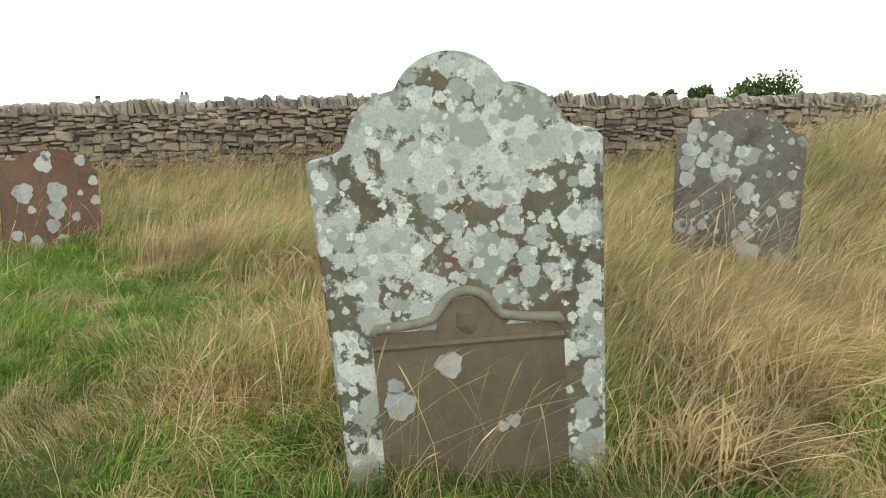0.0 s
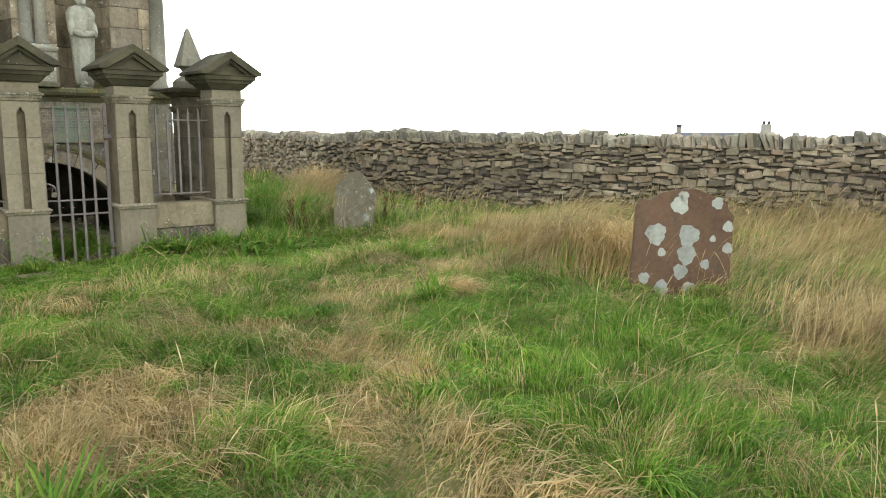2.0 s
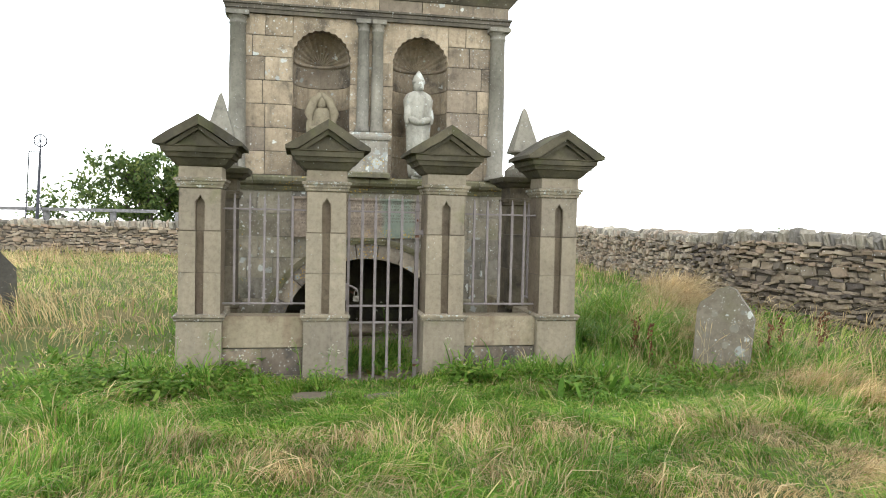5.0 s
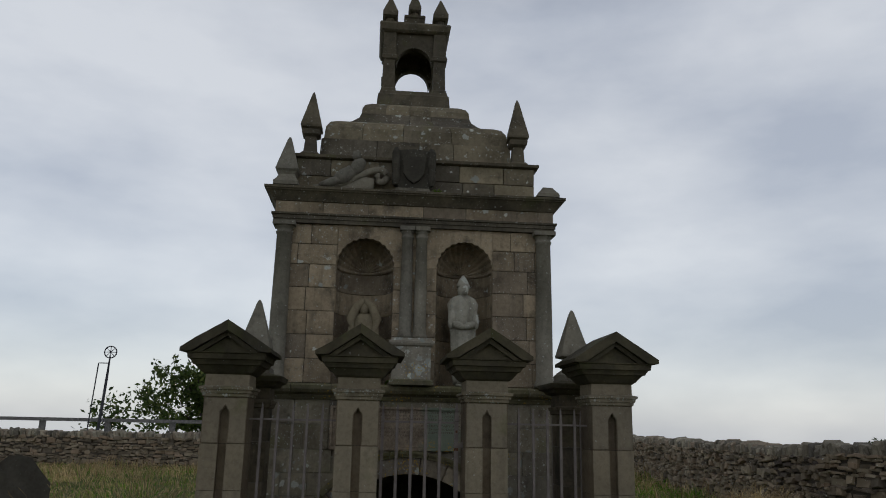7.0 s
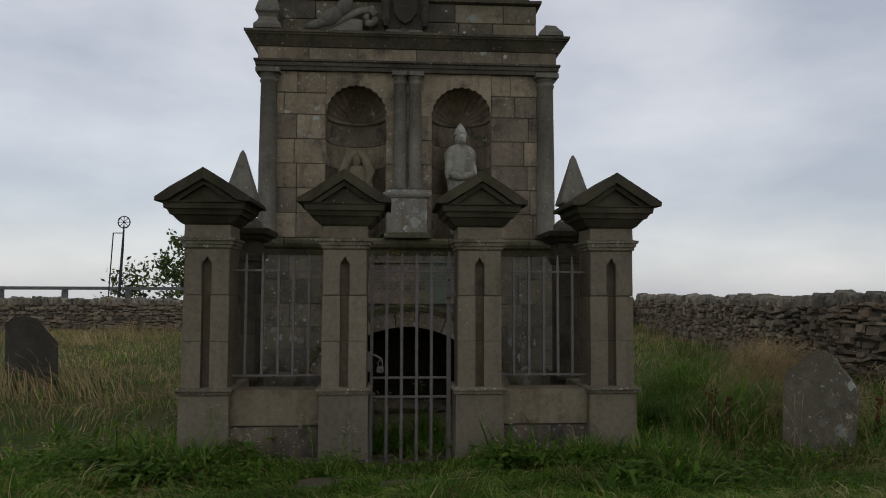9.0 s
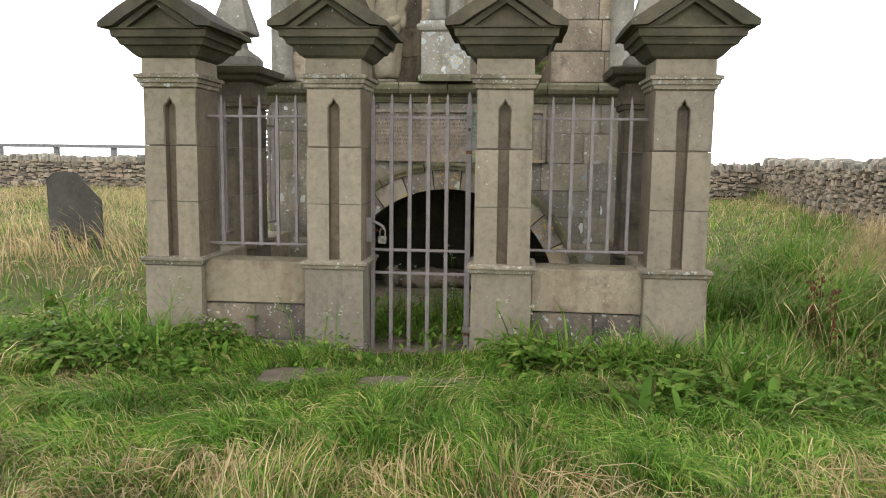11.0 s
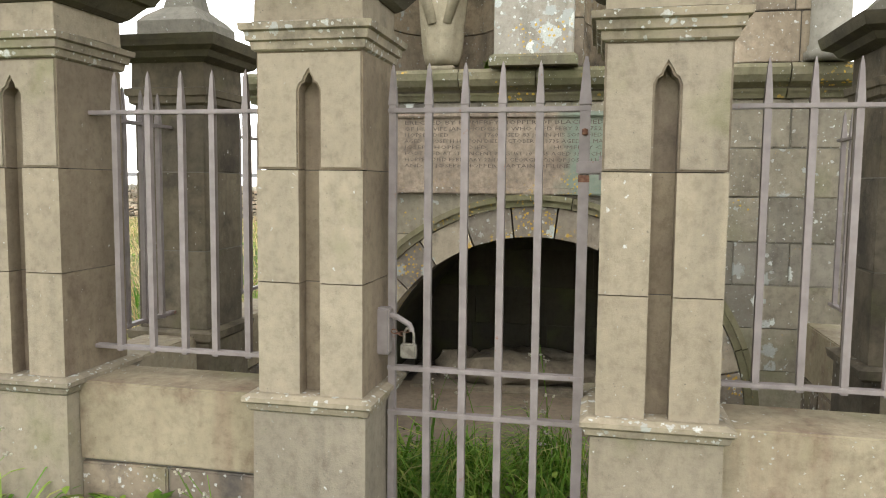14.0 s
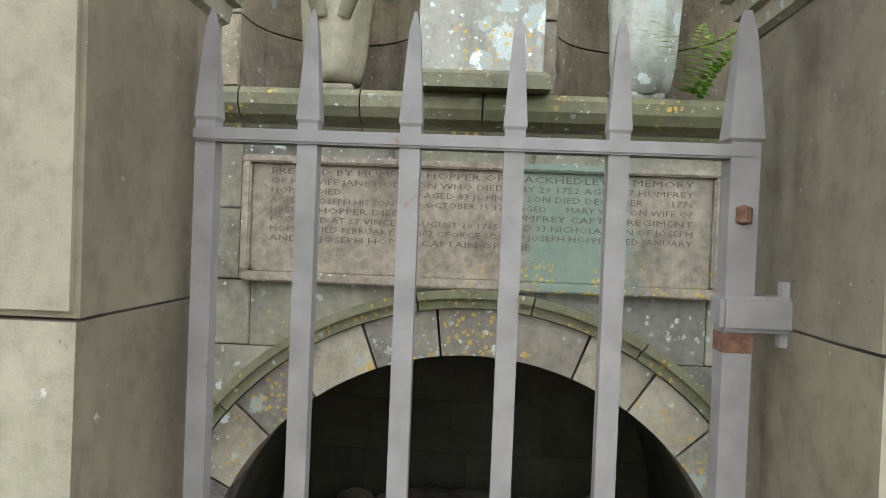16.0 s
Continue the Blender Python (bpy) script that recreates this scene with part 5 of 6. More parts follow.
def island_stone(name, dark, light):
    """The same stone for a joined run, varied stone by stone."""
    k = Nodes(name)
    tc = k.nt.nodes.new("ShaderNodeTexCoord")
    v = tc.outputs["Object"]
    g = k.nt.nodes.new("ShaderNodeNewGeometry")
    c = k.ramp(k.noise(v, 2.5, 5).outputs["Fac"], (0.3, dark), (0.7, light))
    c = k.mix(1.0, c, k.ramp(g.outputs["Random Per Island"], (0.0, (0.5, 0.49, 0.49)), (0.3, (0.9, 0.87, 0.84)), (0.5, (1.12, 0.97, 0.88)), (0.8, (1.05, 1.05, 1.0)), (1.0, (1.5, 1.42, 1.32))), "MULTIPLY")
    c = k.mix(k.ramp(k.noise(v, 5, 6, 0.65).outputs["Fac"], (0.57, (0, 0, 0)), (0.72, (0.75, 0.75, 0.75))), c, (0.05, 0.045, 0.035))
    m, r = k.spots(v, 20.0, -0.15, 0.25)
    c = k.mix(m, c, (0.48, 0.48, 0.44))
    return k.finish(c, 0.92, k.noise(v, 30, 6, 0.7).outputs["Fac"], 0.5, 0.01, 0.2)


M_WALL_REST = island_stone("dry_stone_run", (0.15, 0.125, 0.09), (0.31, 0.265, 0.20))
M_COPE_REST = island_stone("coping_run", (0.17, 0.155, 0.12), (0.33, 0.305, 0.25))

CORNERS = [(13.0, 17.6), (4.5, 16.0), (0.0, 14.9), (-7.0, 13.4), (-16.6, 10.4), (-33.0, 12.4), (-33.5, -18.0)]
WALL_LABEL = "weathered dry stone churchyard wall with upright coping stones"
dry_wall("churchyard_wall", CORNERS[1], CORNERS[0], 11, WALL_LABEL, (0, 0.5), 1.66, -1)
dry_wall("churchyard_wall", CORNERS[1], CORNERS[2], 12, WALL_LABEL, (2.5, 5), 1.67, 1)
dry_wall("churchyard_wall", CORNERS[2], CORNERS[3], 13, WALL_LABEL, (2, 7.2), 1.705, 1)
dry_wall("churchyard_wall", CORNERS[3], CORNERS[4], 14, WALL_LABEL, (5, 10.1), 1.625)
dry_wall("churchyard_wall", CORNERS[4], CORNERS[5], 15, WALL_LABEL, (0, 2), 1.53)
dry_wall("churchyard_wall", CORNERS[5], CORNERS[6], 16, WALL_LABEL, (12, 13), top=1.35, side=1)


# ---- beyond the wall ----
def leaf_cloud(centers, count, size, seed):
    """Many small leaves round given clump centres, as one mesh."""
    q = np.random.default_rng(seed)
    c = np.array([k[:3] for k in centers])
    rad = np.array([k[3] for k in centers])
    idx = q.choice(len(c), count, p=rad ** 2 / (rad ** 2).sum())
    dv = q.normal(size=(count, 3))
    dv /= np.linalg.norm(dv, axis=1)[:, None]
    pos = c[idx] + dv * (rad[idx] * q.uniform(0.2, 1.25, count))[:, None]
    a, b = q.normal(size=(count, 3)), q.normal(size=(count, 3))
    a /= np.linalg.norm(a, axis=1)[:, None]
    b -= a * (a * b).sum(1)[:, None]
    b /= np.linalg.norm(b, axis=1)[:, None]
    s = (size * q.uniform(0.6, 1.3, count))[:, None]
    v = np.stack([pos - a * s, pos + b * s * 0.45, pos + a * s, pos - b * s * 0.45], 1).reshape(-1, 3)
    f = np.arange(count * 4).reshape(-1, 4)
    me = bpy.data.meshes.new("leaves")
    me.from_pydata(v.tolist(), [], f.tolist())
    me.materials.append(M_LEAF)
    return me


def tree(x, y, height, spread, seed, label, leaves=9000, size=0.13, filler=70):
    q = random.Random(seed)
    g = gh(x, y)
    t = thing("tree", x, y, g, label, "tree")
    part("trunk", tube([(x, y, g - 0.3), (x + 0.05, y, g + height * 0.2), (x - 0.05, y + 0.1, g + height * 0.45), (x, y, g + height * 0.7)], [0.32, 0.24, 0.17, 0.06], 10), M_BARK, t, "", True)
    cents = []
    for i in range(20):
        a = q.uniform(0, 6.28)
        h = height * q.uniform(0.3, 0.92)
        rr = spread * q.uniform(0.45, 0.9) * math.sqrt(max(0.15, 1 - ((h / height - 0.6) / 0.45) ** 2))
        e = (x + rr * math.cos(a), y + rr * math.sin(a), g + h)
        st = (x, y, g + h * 0.5)
        mid = (st[0] * 0.5 + e[0] * 0.5, st[1] * 0.5 + e[1] * 0.5, st[2] * 0.45 + e[2] * 0.55)
        part("limb", tube([st, mid, e], [0.10, 0.06, 0.02], 6), M_BARK, t)
        for k in range(11):
            f = q.uniform(0.3, 1.2)
            cents.append((st[0] + (e[0] - st[0]) * f + q.gauss(0, 0.5), st[1] + (e[1] - st[1]) * f + q.gauss(0, 0.45), st[2] + (e[2] - st[2]) * f + q.gauss(0, 0.3), q.uniform(0.16, 0.36)))
    for i in range(filler):
        a, u, v = q.uniform(0, 6.28), q.uniform(-1, 1), q.random() ** 0.4
        w = math.sqrt(1 - u * u)
        cents.append((x + spread * 0.95 * v * w * math.cos(a), y + spread * 0.95 * v * w * math.sin(a), g + height * (0.56 + 0.38 * v * u), q.uniform(0.2, 0.55)))
    hang(new("crown", leaf_cloud(cents, leaves, size, seed)), t, "dark green leafy crown with gaps")


def bush(x, y, height, wide, seed, label, leaves=4500, size=0.2):
    q = random.Random(seed)
    g = gh(x, y)
    t = thing("bush", x, y, g, label, "bush", "distant bushes")
    part("stem", tube([(x, y, g - 0.2), (x, y, g + height * 0.5)], [0.14, 0.06], 7), M_BARK, t)
    cents = [(x + q.uniform(-0.4, 0.4) * wide, y + q.uniform(-0.4, 0.4) * wide, g + height * q.uniform(0.35, 0.82), wide * q.uniform(0.13, 0.24)) for _ in range(14)]
    hang(new("foliage", leaf_cloud(cents, leaves, size, seed)), t)


tree(-44.8, -5.9, 5.2, 4.0, 3, "broad dark green tree standing beyond the churchyard wall", 9500, 0.14, 95)
tree(-47.5, -1.2, 6.6, 4.3, 4, "tall dense green tree beyond the churchyard wall", 21000, 0.16, 190)
bush(-38.5, -8.2, 2.9, 3.6, 5, "thin scrubby bush behind the wall", 900, 0.12)
for i, (az, dist, h, w) in enumerate(((79.0, 60, 3.1, 4.4), (82.6, 62, 2.6, 2.4), (85.3, 64, 2.4, 2.0), (145.5, 70, 0.75, 4.5), (129.0, 80, 1.15, 2.8))):
    bx, by = dist * math.cos(radians(az)), dist * math.sin(radians(az))
    if az > 140:
        bx, by = bx - 4, by + 3
    bush(bx, by, h + 0.1 - gh(bx, by), w, 30 + i, "rounded distant bush showing above the wall")


def far_house(x, y, turn):
    """Its ridge barely clears the wall; two chimneys stand above it."""
    t = thing("far_house", x, y, gh(x, y), "distant low stone house with slate roof and chimneys", "house")
    m = pose(x, y, 0, 0, 0, turn)
    g = gh(x, y) - 0.3

    def put(nm, bm, mat, par):
        bmesh.ops.transform(bm, matrix=m, verts=bm.verts)
        return part(nm, bm, mat, par)

    put("wall", box(-2.6, 2.6, -2.2, 2.2, g, 0.1), M_RENDER, t)
    bm = bmesh.new()
    loft(bm, [[(-2.8, yy, 0.0), (2.8, yy, 0.0), (0, yy, 1.58)] for yy in (-2.3, 2.3)])
    roof = put("roof", bm, M_SLATE, t)
    for yy, w, top in ((-1.9, 0.22, 2.0), (2.1, 0.11, 1.82)):
        c = put("chimney", box(-w, w, yy - w, yy + w, 0.9, top, 0.02), M_RENDER, roof)
        for k in (-0.5, 0.5):
            put("chimney_pot", lathe(0, yy + k * w, [(top, 0.07), (top + 0.15, 0.06)], 8), M_POLE, c)


far_house(-22.0, 34.4, 123)


def fence():
    t = thing("rail_fence", -37.0, -14, 0, "pale weathered wooden post and rail fence beyond the wall", "fence")
    for i in range(9):
        y = -24 + i * 2.6
        part("post", box(-37.07, -36.95, y - 0.12, y + 0.12, gh(-37, y) - 0.3, 1.72, 0.01), M_WOODRAIL, t)
    for i in range(4):
        y0 = -26 + 5.5 * i
        part("rail", box(-36.94, -36.86, y0, y0 + 5.49, 1.66, 1.80, 0.01), M_WOODRAIL, t)


fence()


def wheel_pole():
    x, y = -36.0, -8.3
    g = gh(x, y)
    t = thing("wheel_pole", x, y, g, "thin dark pole topped with a spoked wheel", "pole")
    part("pole", tube([(x, y - 0.2, g - 0.3), (x, y - 0.03, 3.4), (x, y, 4.32)], [0.075, 0.055, 0.03], 8), M_POLE, t)
    part("side_rod", tube([(x, y - 0.62, g - 0.3), (x, y - 0.42, 4.0)], 0.025, 6), M_POLE, t)
    part("cross_rod", tube([(x, y - 0.42, 4.0), (x, y - 0.02, 4.0)], 0.022, 6), M_POLE, t)
    part("stay", tube([(x, y - 0.1, 2.3), (x, y + 0.45, g)], 0.014, 5), M_POLE, t)
    w = part("wheel", tube([(x, y + 0.24 * math.cos(a), 4.45 + 0.24 * math.sin(a)) for a in [2 * math.pi * i / 24 for i in range(25)]], 0.025, 6), M_POLE, t)
    for i in range(4):
        a = math.pi * i / 4
        part("spoke", tube([(x, y - 0.23 * math.cos(a), 4.45 - 0.23 * math.sin(a)), (x, y + 0.23 * math.cos(a), 4.45 + 0.23 * math.sin(a))], 0.014, 6), M_POLE, w)


wheel_pole()


# ---- grass ----
def value(x, y, s, seed):
    """Smooth random field from 0 to 1."""
    q = np.random.default_rng(seed)
    out = 0
    for k in range(5):
        a = q.uniform(0, 6.28)
        f = s * q.uniform(0.6, 1.7)
        out = out + np.sin(f * (x * np.cos(a) + y * np.sin(a)) + q.uniform(0, 6.28))
    return 0.5 + 0.5 * np.tanh(out / 1.9)


def soft(v, a, b):
    t = np.clip((v - a) / (b - a), 0, 1)
    return t * t * (3 - 2 * t)


def trod(x, y):
    """The trodden line of flattened straw through the grass."""
    line = ((-3.4, 2.7), (-5.6, 3.1), (-6.4, 3.5), (-7.1, 4.2), (-8.2, 5.7))
    best = np.full(np.shape(x), 9.0)
    for (ax, ay), (bx, by) in zip(line, line[1:]):
        dx, dy = bx - ax, by - ay
        k = np.clip(((x - ax) * dx + (y - ay) * dy) / (dx * dx + dy * dy), 0, 1)
        best = np.minimum(best, np.hypot(x - ax - k * dx, y - ay - k * dy))
    best = best + 0.35 * (value(x, y, 4.0, 19) - 0.5)
    return np.exp(-(best / 0.38) ** 2)


def mat(x, y):
    """Patches of laid brown straw."""
    m = np.exp(-((x + 5.35) ** 2 / 0.35 + (y - 1.65) ** 2 / 0.18)) + 0.8 * np.exp(-((x + 6.7) ** 2 / 0.10 + (y - 4.95) ** 2 / 0.08)) + 0.25 * np.exp(-((x + 2.2) ** 2 / 0.5 + (y - 4.1) ** 2 / 0.3))
    return m + 0.7 * np.exp(-((x + 8.1) ** 2 / 0.15 + (y - 5.65) ** 2 / 0.1))


def tall_zone(x, y):
    """Where the long dry grass stands: before the far wall and round the stones."""
    t = soft(y + 0.30 * x, 3.6, 5.2) * soft(x, -11.5, -9.5)
    t = t * (1 - 0.92 * np.exp(-((x + 5.0) ** 2 / 1.8 + (y - 5.5) ** 2 / 1.6)))
    t = np.maximum(t, 0.9 * np.exp(-((x - 0.7) ** 2 / 0.35 + (y - 3.6) ** 2 / 1.6)))
    t = np.maximum(t, np.exp(-((x - 2.2) ** 2 / 2.0 + (y - 5.0) ** 2 / 2.2)))
    t = np.maximum(t, 0.75 * np.exp(-((x + 1.2) ** 2 / 0.5 + (y - 3.7) ** 2 / 1.2)))
    t = np.maximum(t, np.exp(-((x + 15.8) ** 2 / 8 + (y + 3.6) ** 2 / 7)))
    return np.maximum(t, 0.75 * soft(-x, 20, 25) * value(x, y, 0.6, 12))


def straw_share(x, y):
    s = 0.12 + 0.30 * soft(value(x, y, 2.3, 1), 0.6, 0.92) + 0.25 * soft(value(x, y, 6.0, 14), 0.6, 0.9)
    s = s + 0.66 * tall_zone(x, y) * (0.4 + 0.6 * soft(value(x, y, 1.5, 4), 0.2, 0.6)) + 0.75 * trod(x, y) * soft(value(x, y, 5.0, 6), 0.1, 0.4) + 0.6 * mat(x, y)
    s = s + 0.3 * soft(-x, 12.5, 14.5) * soft(-y, -0.2, 1.5)
    s = s - 0.4 * np.exp(-((x + 4.9) ** 2 / 2.0 + (y - 5.1) ** 2 / 2.2))
    s = s - 0.5 * np.exp(-((x + 11.3) ** 2 / 4 + (y - 3) ** 2 / 16))
    return np.clip(s, 0.04, 0.92)


def height_at(x, y):
    """How long the grass grows."""
    h = 0.10 + 0.13 * soft(value(x, y, 2.6, 2), 0.35, 0.95) + 0.11 * soft(value(x, y, 6.5, 15), 0.55, 0.9)
    h = h + 0.07 * np.exp(-((x + 11.3) ** 2 / 0.12)) * soft(np.abs(y - 2.9), 0.35, 0.8) * soft(-np.abs(y - 3), -3.2, -2.4)
    h = h + 0.42 * tall_zone(x, y) * (0.3 + 0.7 * value(x, y, 1.3, 3)) * (0.55 + 0.6 * value(x, y, 3.6, 23))
    h = h + 0.22 * np.exp(-((x + 12.4) ** 2 / 4 + (y - 7.2) ** 2 / 1.8))
    h = h * (1 - 0.6 * np.exp(-((x + 11.15) ** 2 / 0.3 + (y - 2.9) ** 2 / 0.3)))
    edge = np.interp(x, [-33, -16.6, -7, 0, 4.5, 13], [12.4, 10.4, 13.4, 14.9, 16.0, 17.6]) - y
    h = h + 0.38 * np.exp(-(edge / 1.6) ** 2) * value(x, y, 1.1, 33) + 0.32 * soft(x, 0.6, 2.6) * soft(y, 6, 9)
    front = np.exp(-((x + 0.2) ** 2 / 0.6 + (y - 2.2) ** 2 / 0.35))
    return h * (1 - 0.55 * trod(x, y)) * (1 - 0.5 * front)


def lay_at(x, y):
    """How far it is laid over, from 0 to 1."""
    l = 0.45 + 0.5 * value(x, y, 1.9, 7) + 0.35 * trod(x, y)
    return np.clip(l * (1 - 0.12 * tall_zone(x, y)), 0.15, 0.98)


def blades(name, mat, pts, tall, wide, label, seed):
    """Curved tapering blades, all in one mesh."""
    q = np.random.default_rng(seed)
    n = len(pts)
    x, y = pts[:, 0], pts[:, 1]
    lay = np.clip(lay_at(x, y) + q.normal(0, 0.2, n), 0.05, 1.0)[:, None]
    root = np.stack([x, y, gz(x, y) - 0.01 + 0.05 * lay[:, 0] * q.random(n)], 1)
    a = q.uniform(0, 2 * np.pi, n)
    side = np.stack([np.cos(a), np.sin(a), q.normal(0, 0.25, n)], 1)
    swirl = 1.3 * np.pi * (value(x, y, 1.4, 9) - 0.5) + 1.4 * np.pi * (value(x, y, 5.0, 16) - 0.5) + q.normal(0, 0.75, n)
    wind = 0.85 * tall_zone(x, y)
    swirl = swirl * (1 - wind) + wind * (q.normal(0.1, 0.45, n) + 0.9 * (value(x, y, 1.1, 27) - 0.5))
    way = np.stack([np.cos(swirl), np.sin(swirl), np.zeros(n)], 1)
    up = np.array([0, 0, 1.0])
    w = (wide * q.uniform(0.6, 1.3, n))[:, None]
    h = tall[:, None]
    mid = root + h * (way * lay * 0.28 + up * 0.5 * (1 - 0.35 * lay))
    top = root + h * (way * lay * 0.66 + up * 0.8 * (1 - 0.6 * lay))
    tip = root + h * (way * lay * 0.98 + up * 0.95 * (1 - 0.78 * lay))
    v = np.stack([root - side * w, root + side * w, mid - side * w * 0.9, mid + side * w * 0.9, top - side * w * 0.6, top + side * w * 0.6, tip], 1).reshape(-1, 3)
    me = bpy.data.meshes.new(name)
    me.vertices.add(n * 7)
    me.vertices.foreach_set("co", v.ravel())
    loops = np.array([0, 1, 3, 2, 2, 3, 5, 4, 4, 5, 6])
    idx = (np.arange(n)[:, None] * 7 + loops).ravel()
    me.loops.add(n * 11)
    me.loops.foreach_set("vertex_index", idx)
    me.polygons.add(n * 3)
    start = (np.arange(n)[:, None] * 11 + np.array([0, 4, 8])).ravel()
    me.polygons.foreach_set("loop_start", start)
    me.update(calc_edges=True)
    me.validate()
    me.materials.append(mat)
    return tagged(new(name, me), label, "grass", kind="stuff")


def scatter(count, x0, x1, y0, y1, seed):
    q = np.random.default_rng(seed)
    p = np.stack([q.uniform(x0, x1, count), q.uniform(y0, y1, count)], 1)
    x, y = p[:, 0], p[:, 1]
    keep = ~((x < -11.55) & (x > -17.9) & (y > 0.85) & (y < 5.1))
    wall = np.interp(x, [-33, -16.6, -7, 0, 4.5, 13], [12.4, 10.4, 13.4, 14.9, 16.0, 17.6])
    keep &= (y < wall - 0.15) & (x > -33.2)
    keep &= ~(((np.abs(x + 10.66) < 0.24) & (np.abs(y - 3.1) < 0.42)) | ((np.abs(x + 10.78) < 0.25) & (np.abs(y - 2.26) < 0.27)))
    return p[keep]


def grow():
    q = np.random.default_rng(77)
    green, straw = [], []
    for count, area, seed, wide in ((190000, (-7.5, 2.6, 0.4, 6.2), 1, 0.0026), (100000, (-12.2, -7.5, -0.5, 7.5), 2, 0.004), (90000, (-12, 6, 5.5, 17.5), 3, 0.0042), (52000, (-33, -10, -14, 12), 4, 0.009), (22000, (-12, 4, -9, 0.5), 5, 0.008)):
        p = scatter(count, *area, seed)
        s = straw_share(p[:, 0], p[:, 1])
        pick = q.random(len(p)) < s
        green.append((p[~pick], wide))
        straw.append((p[pick], wide))
    inside = np.stack([q.uniform(-13.2, -12.0, 4200), q.uniform(1.35, 4.6, 4200)], 1)
    inside = inside[value(inside[:, 0], inside[:, 1], 3.5, 18) > 0.4]
    green.append((inside, 0.003))
    for sets, name, look_of, label, lean, k in ((green, "green_grass", M_GREEN, "green churchyard grass, tangled and wind-laid", 0.75, 1.0), (straw, "straw_grass", M_STRAW, "dry straw-coloured grass bent by wind", 0.9, 1.4)):
        pts = np.concatenate([s[0] for s in sets])
        wide = np.concatenate([np.full(len(s[0]), s[1]) for s in sets])
        tall = height_at(pts[:, 0], pts[:, 1]) * k * q.uniform(0.55, 1.25, len(pts))
        blades(name, look_of, pts, tall, wide * (1.0 if k == 1.0 else 0.68), label, 5)


grow()


def tussocks(name, mat, spots, label, seed):
    """Dense mounds of long blades arching outward from a root."""
    q = np.random.default_rng(seed)
    pts, tall, wide, out = [], [], [], []
    for x, y, r, h, n in spots:
        a, d = q.uniform(0, 6.283, n), np.sqrt(q.random(n)) * r * 0.45
        pts.append(np.stack([x + d * np.cos(a), y + d * np.sin(a)], 1))
        tall.append(h * q.uniform(0.6, 1.25, n))
        out.append(0.25 + 2.2 * (value(np.array([x]), np.array([y]), 1.2, 41)[0] - 0.5) + q.normal(0, 0.75, n))
    pts, tall, out = np.concatenate(pts), np.concatenate(tall), np.concatenate(out)
    n = len(pts)
    lay = np.clip(q.normal(np.where(tall > 0.5, 0.68, 0.92), 0.18), 0.1, 1.0)[:, None]
    root = np.stack([pts[:, 0], pts[:, 1], gz(pts[:, 0], pts[:, 1]) - 0.01], 1)
    way = np.stack([np.cos(out), np.sin(out), np.zeros(n)], 1)
    side = np.stack([-np.sin(out), np.cos(out), q.normal(0, 0.2, n)], 1)
    up, w, h = np.array([0, 0, 1.0]), q.uniform(0.0018, 0.0045, n)[:, None], tall[:, None]
    rows = [(root, 1.0), (root + h * (way * lay * 0.25 + up * 0.5 * (1 - 0.2 * lay)), 1.0), (root + h * (way * lay * 0.65 + up * 0.82 * (1 - 0.5 * lay)), 0.7), (root + h * (way * lay * 1.05 + up * 0.95 * (1 - 0.75 * lay)), 0.08)]
    v = np.stack([p + side * w * k * s for p, k in rows for s in (-1, 1)], 1).reshape(-1, 3)
    f = (np.arange(n)[:, None, None] * 8 + np.array([[0, 1, 3, 2], [2, 3, 5, 4], [4, 5, 7, 6]])).reshape(-1, 4)
    me = bpy.data.meshes.new(name)
    me.from_pydata(v.tolist(), [], f.tolist())
    me.materials.append(mat)
    tagged(new(name, me), label, "grass", kind="stuff")


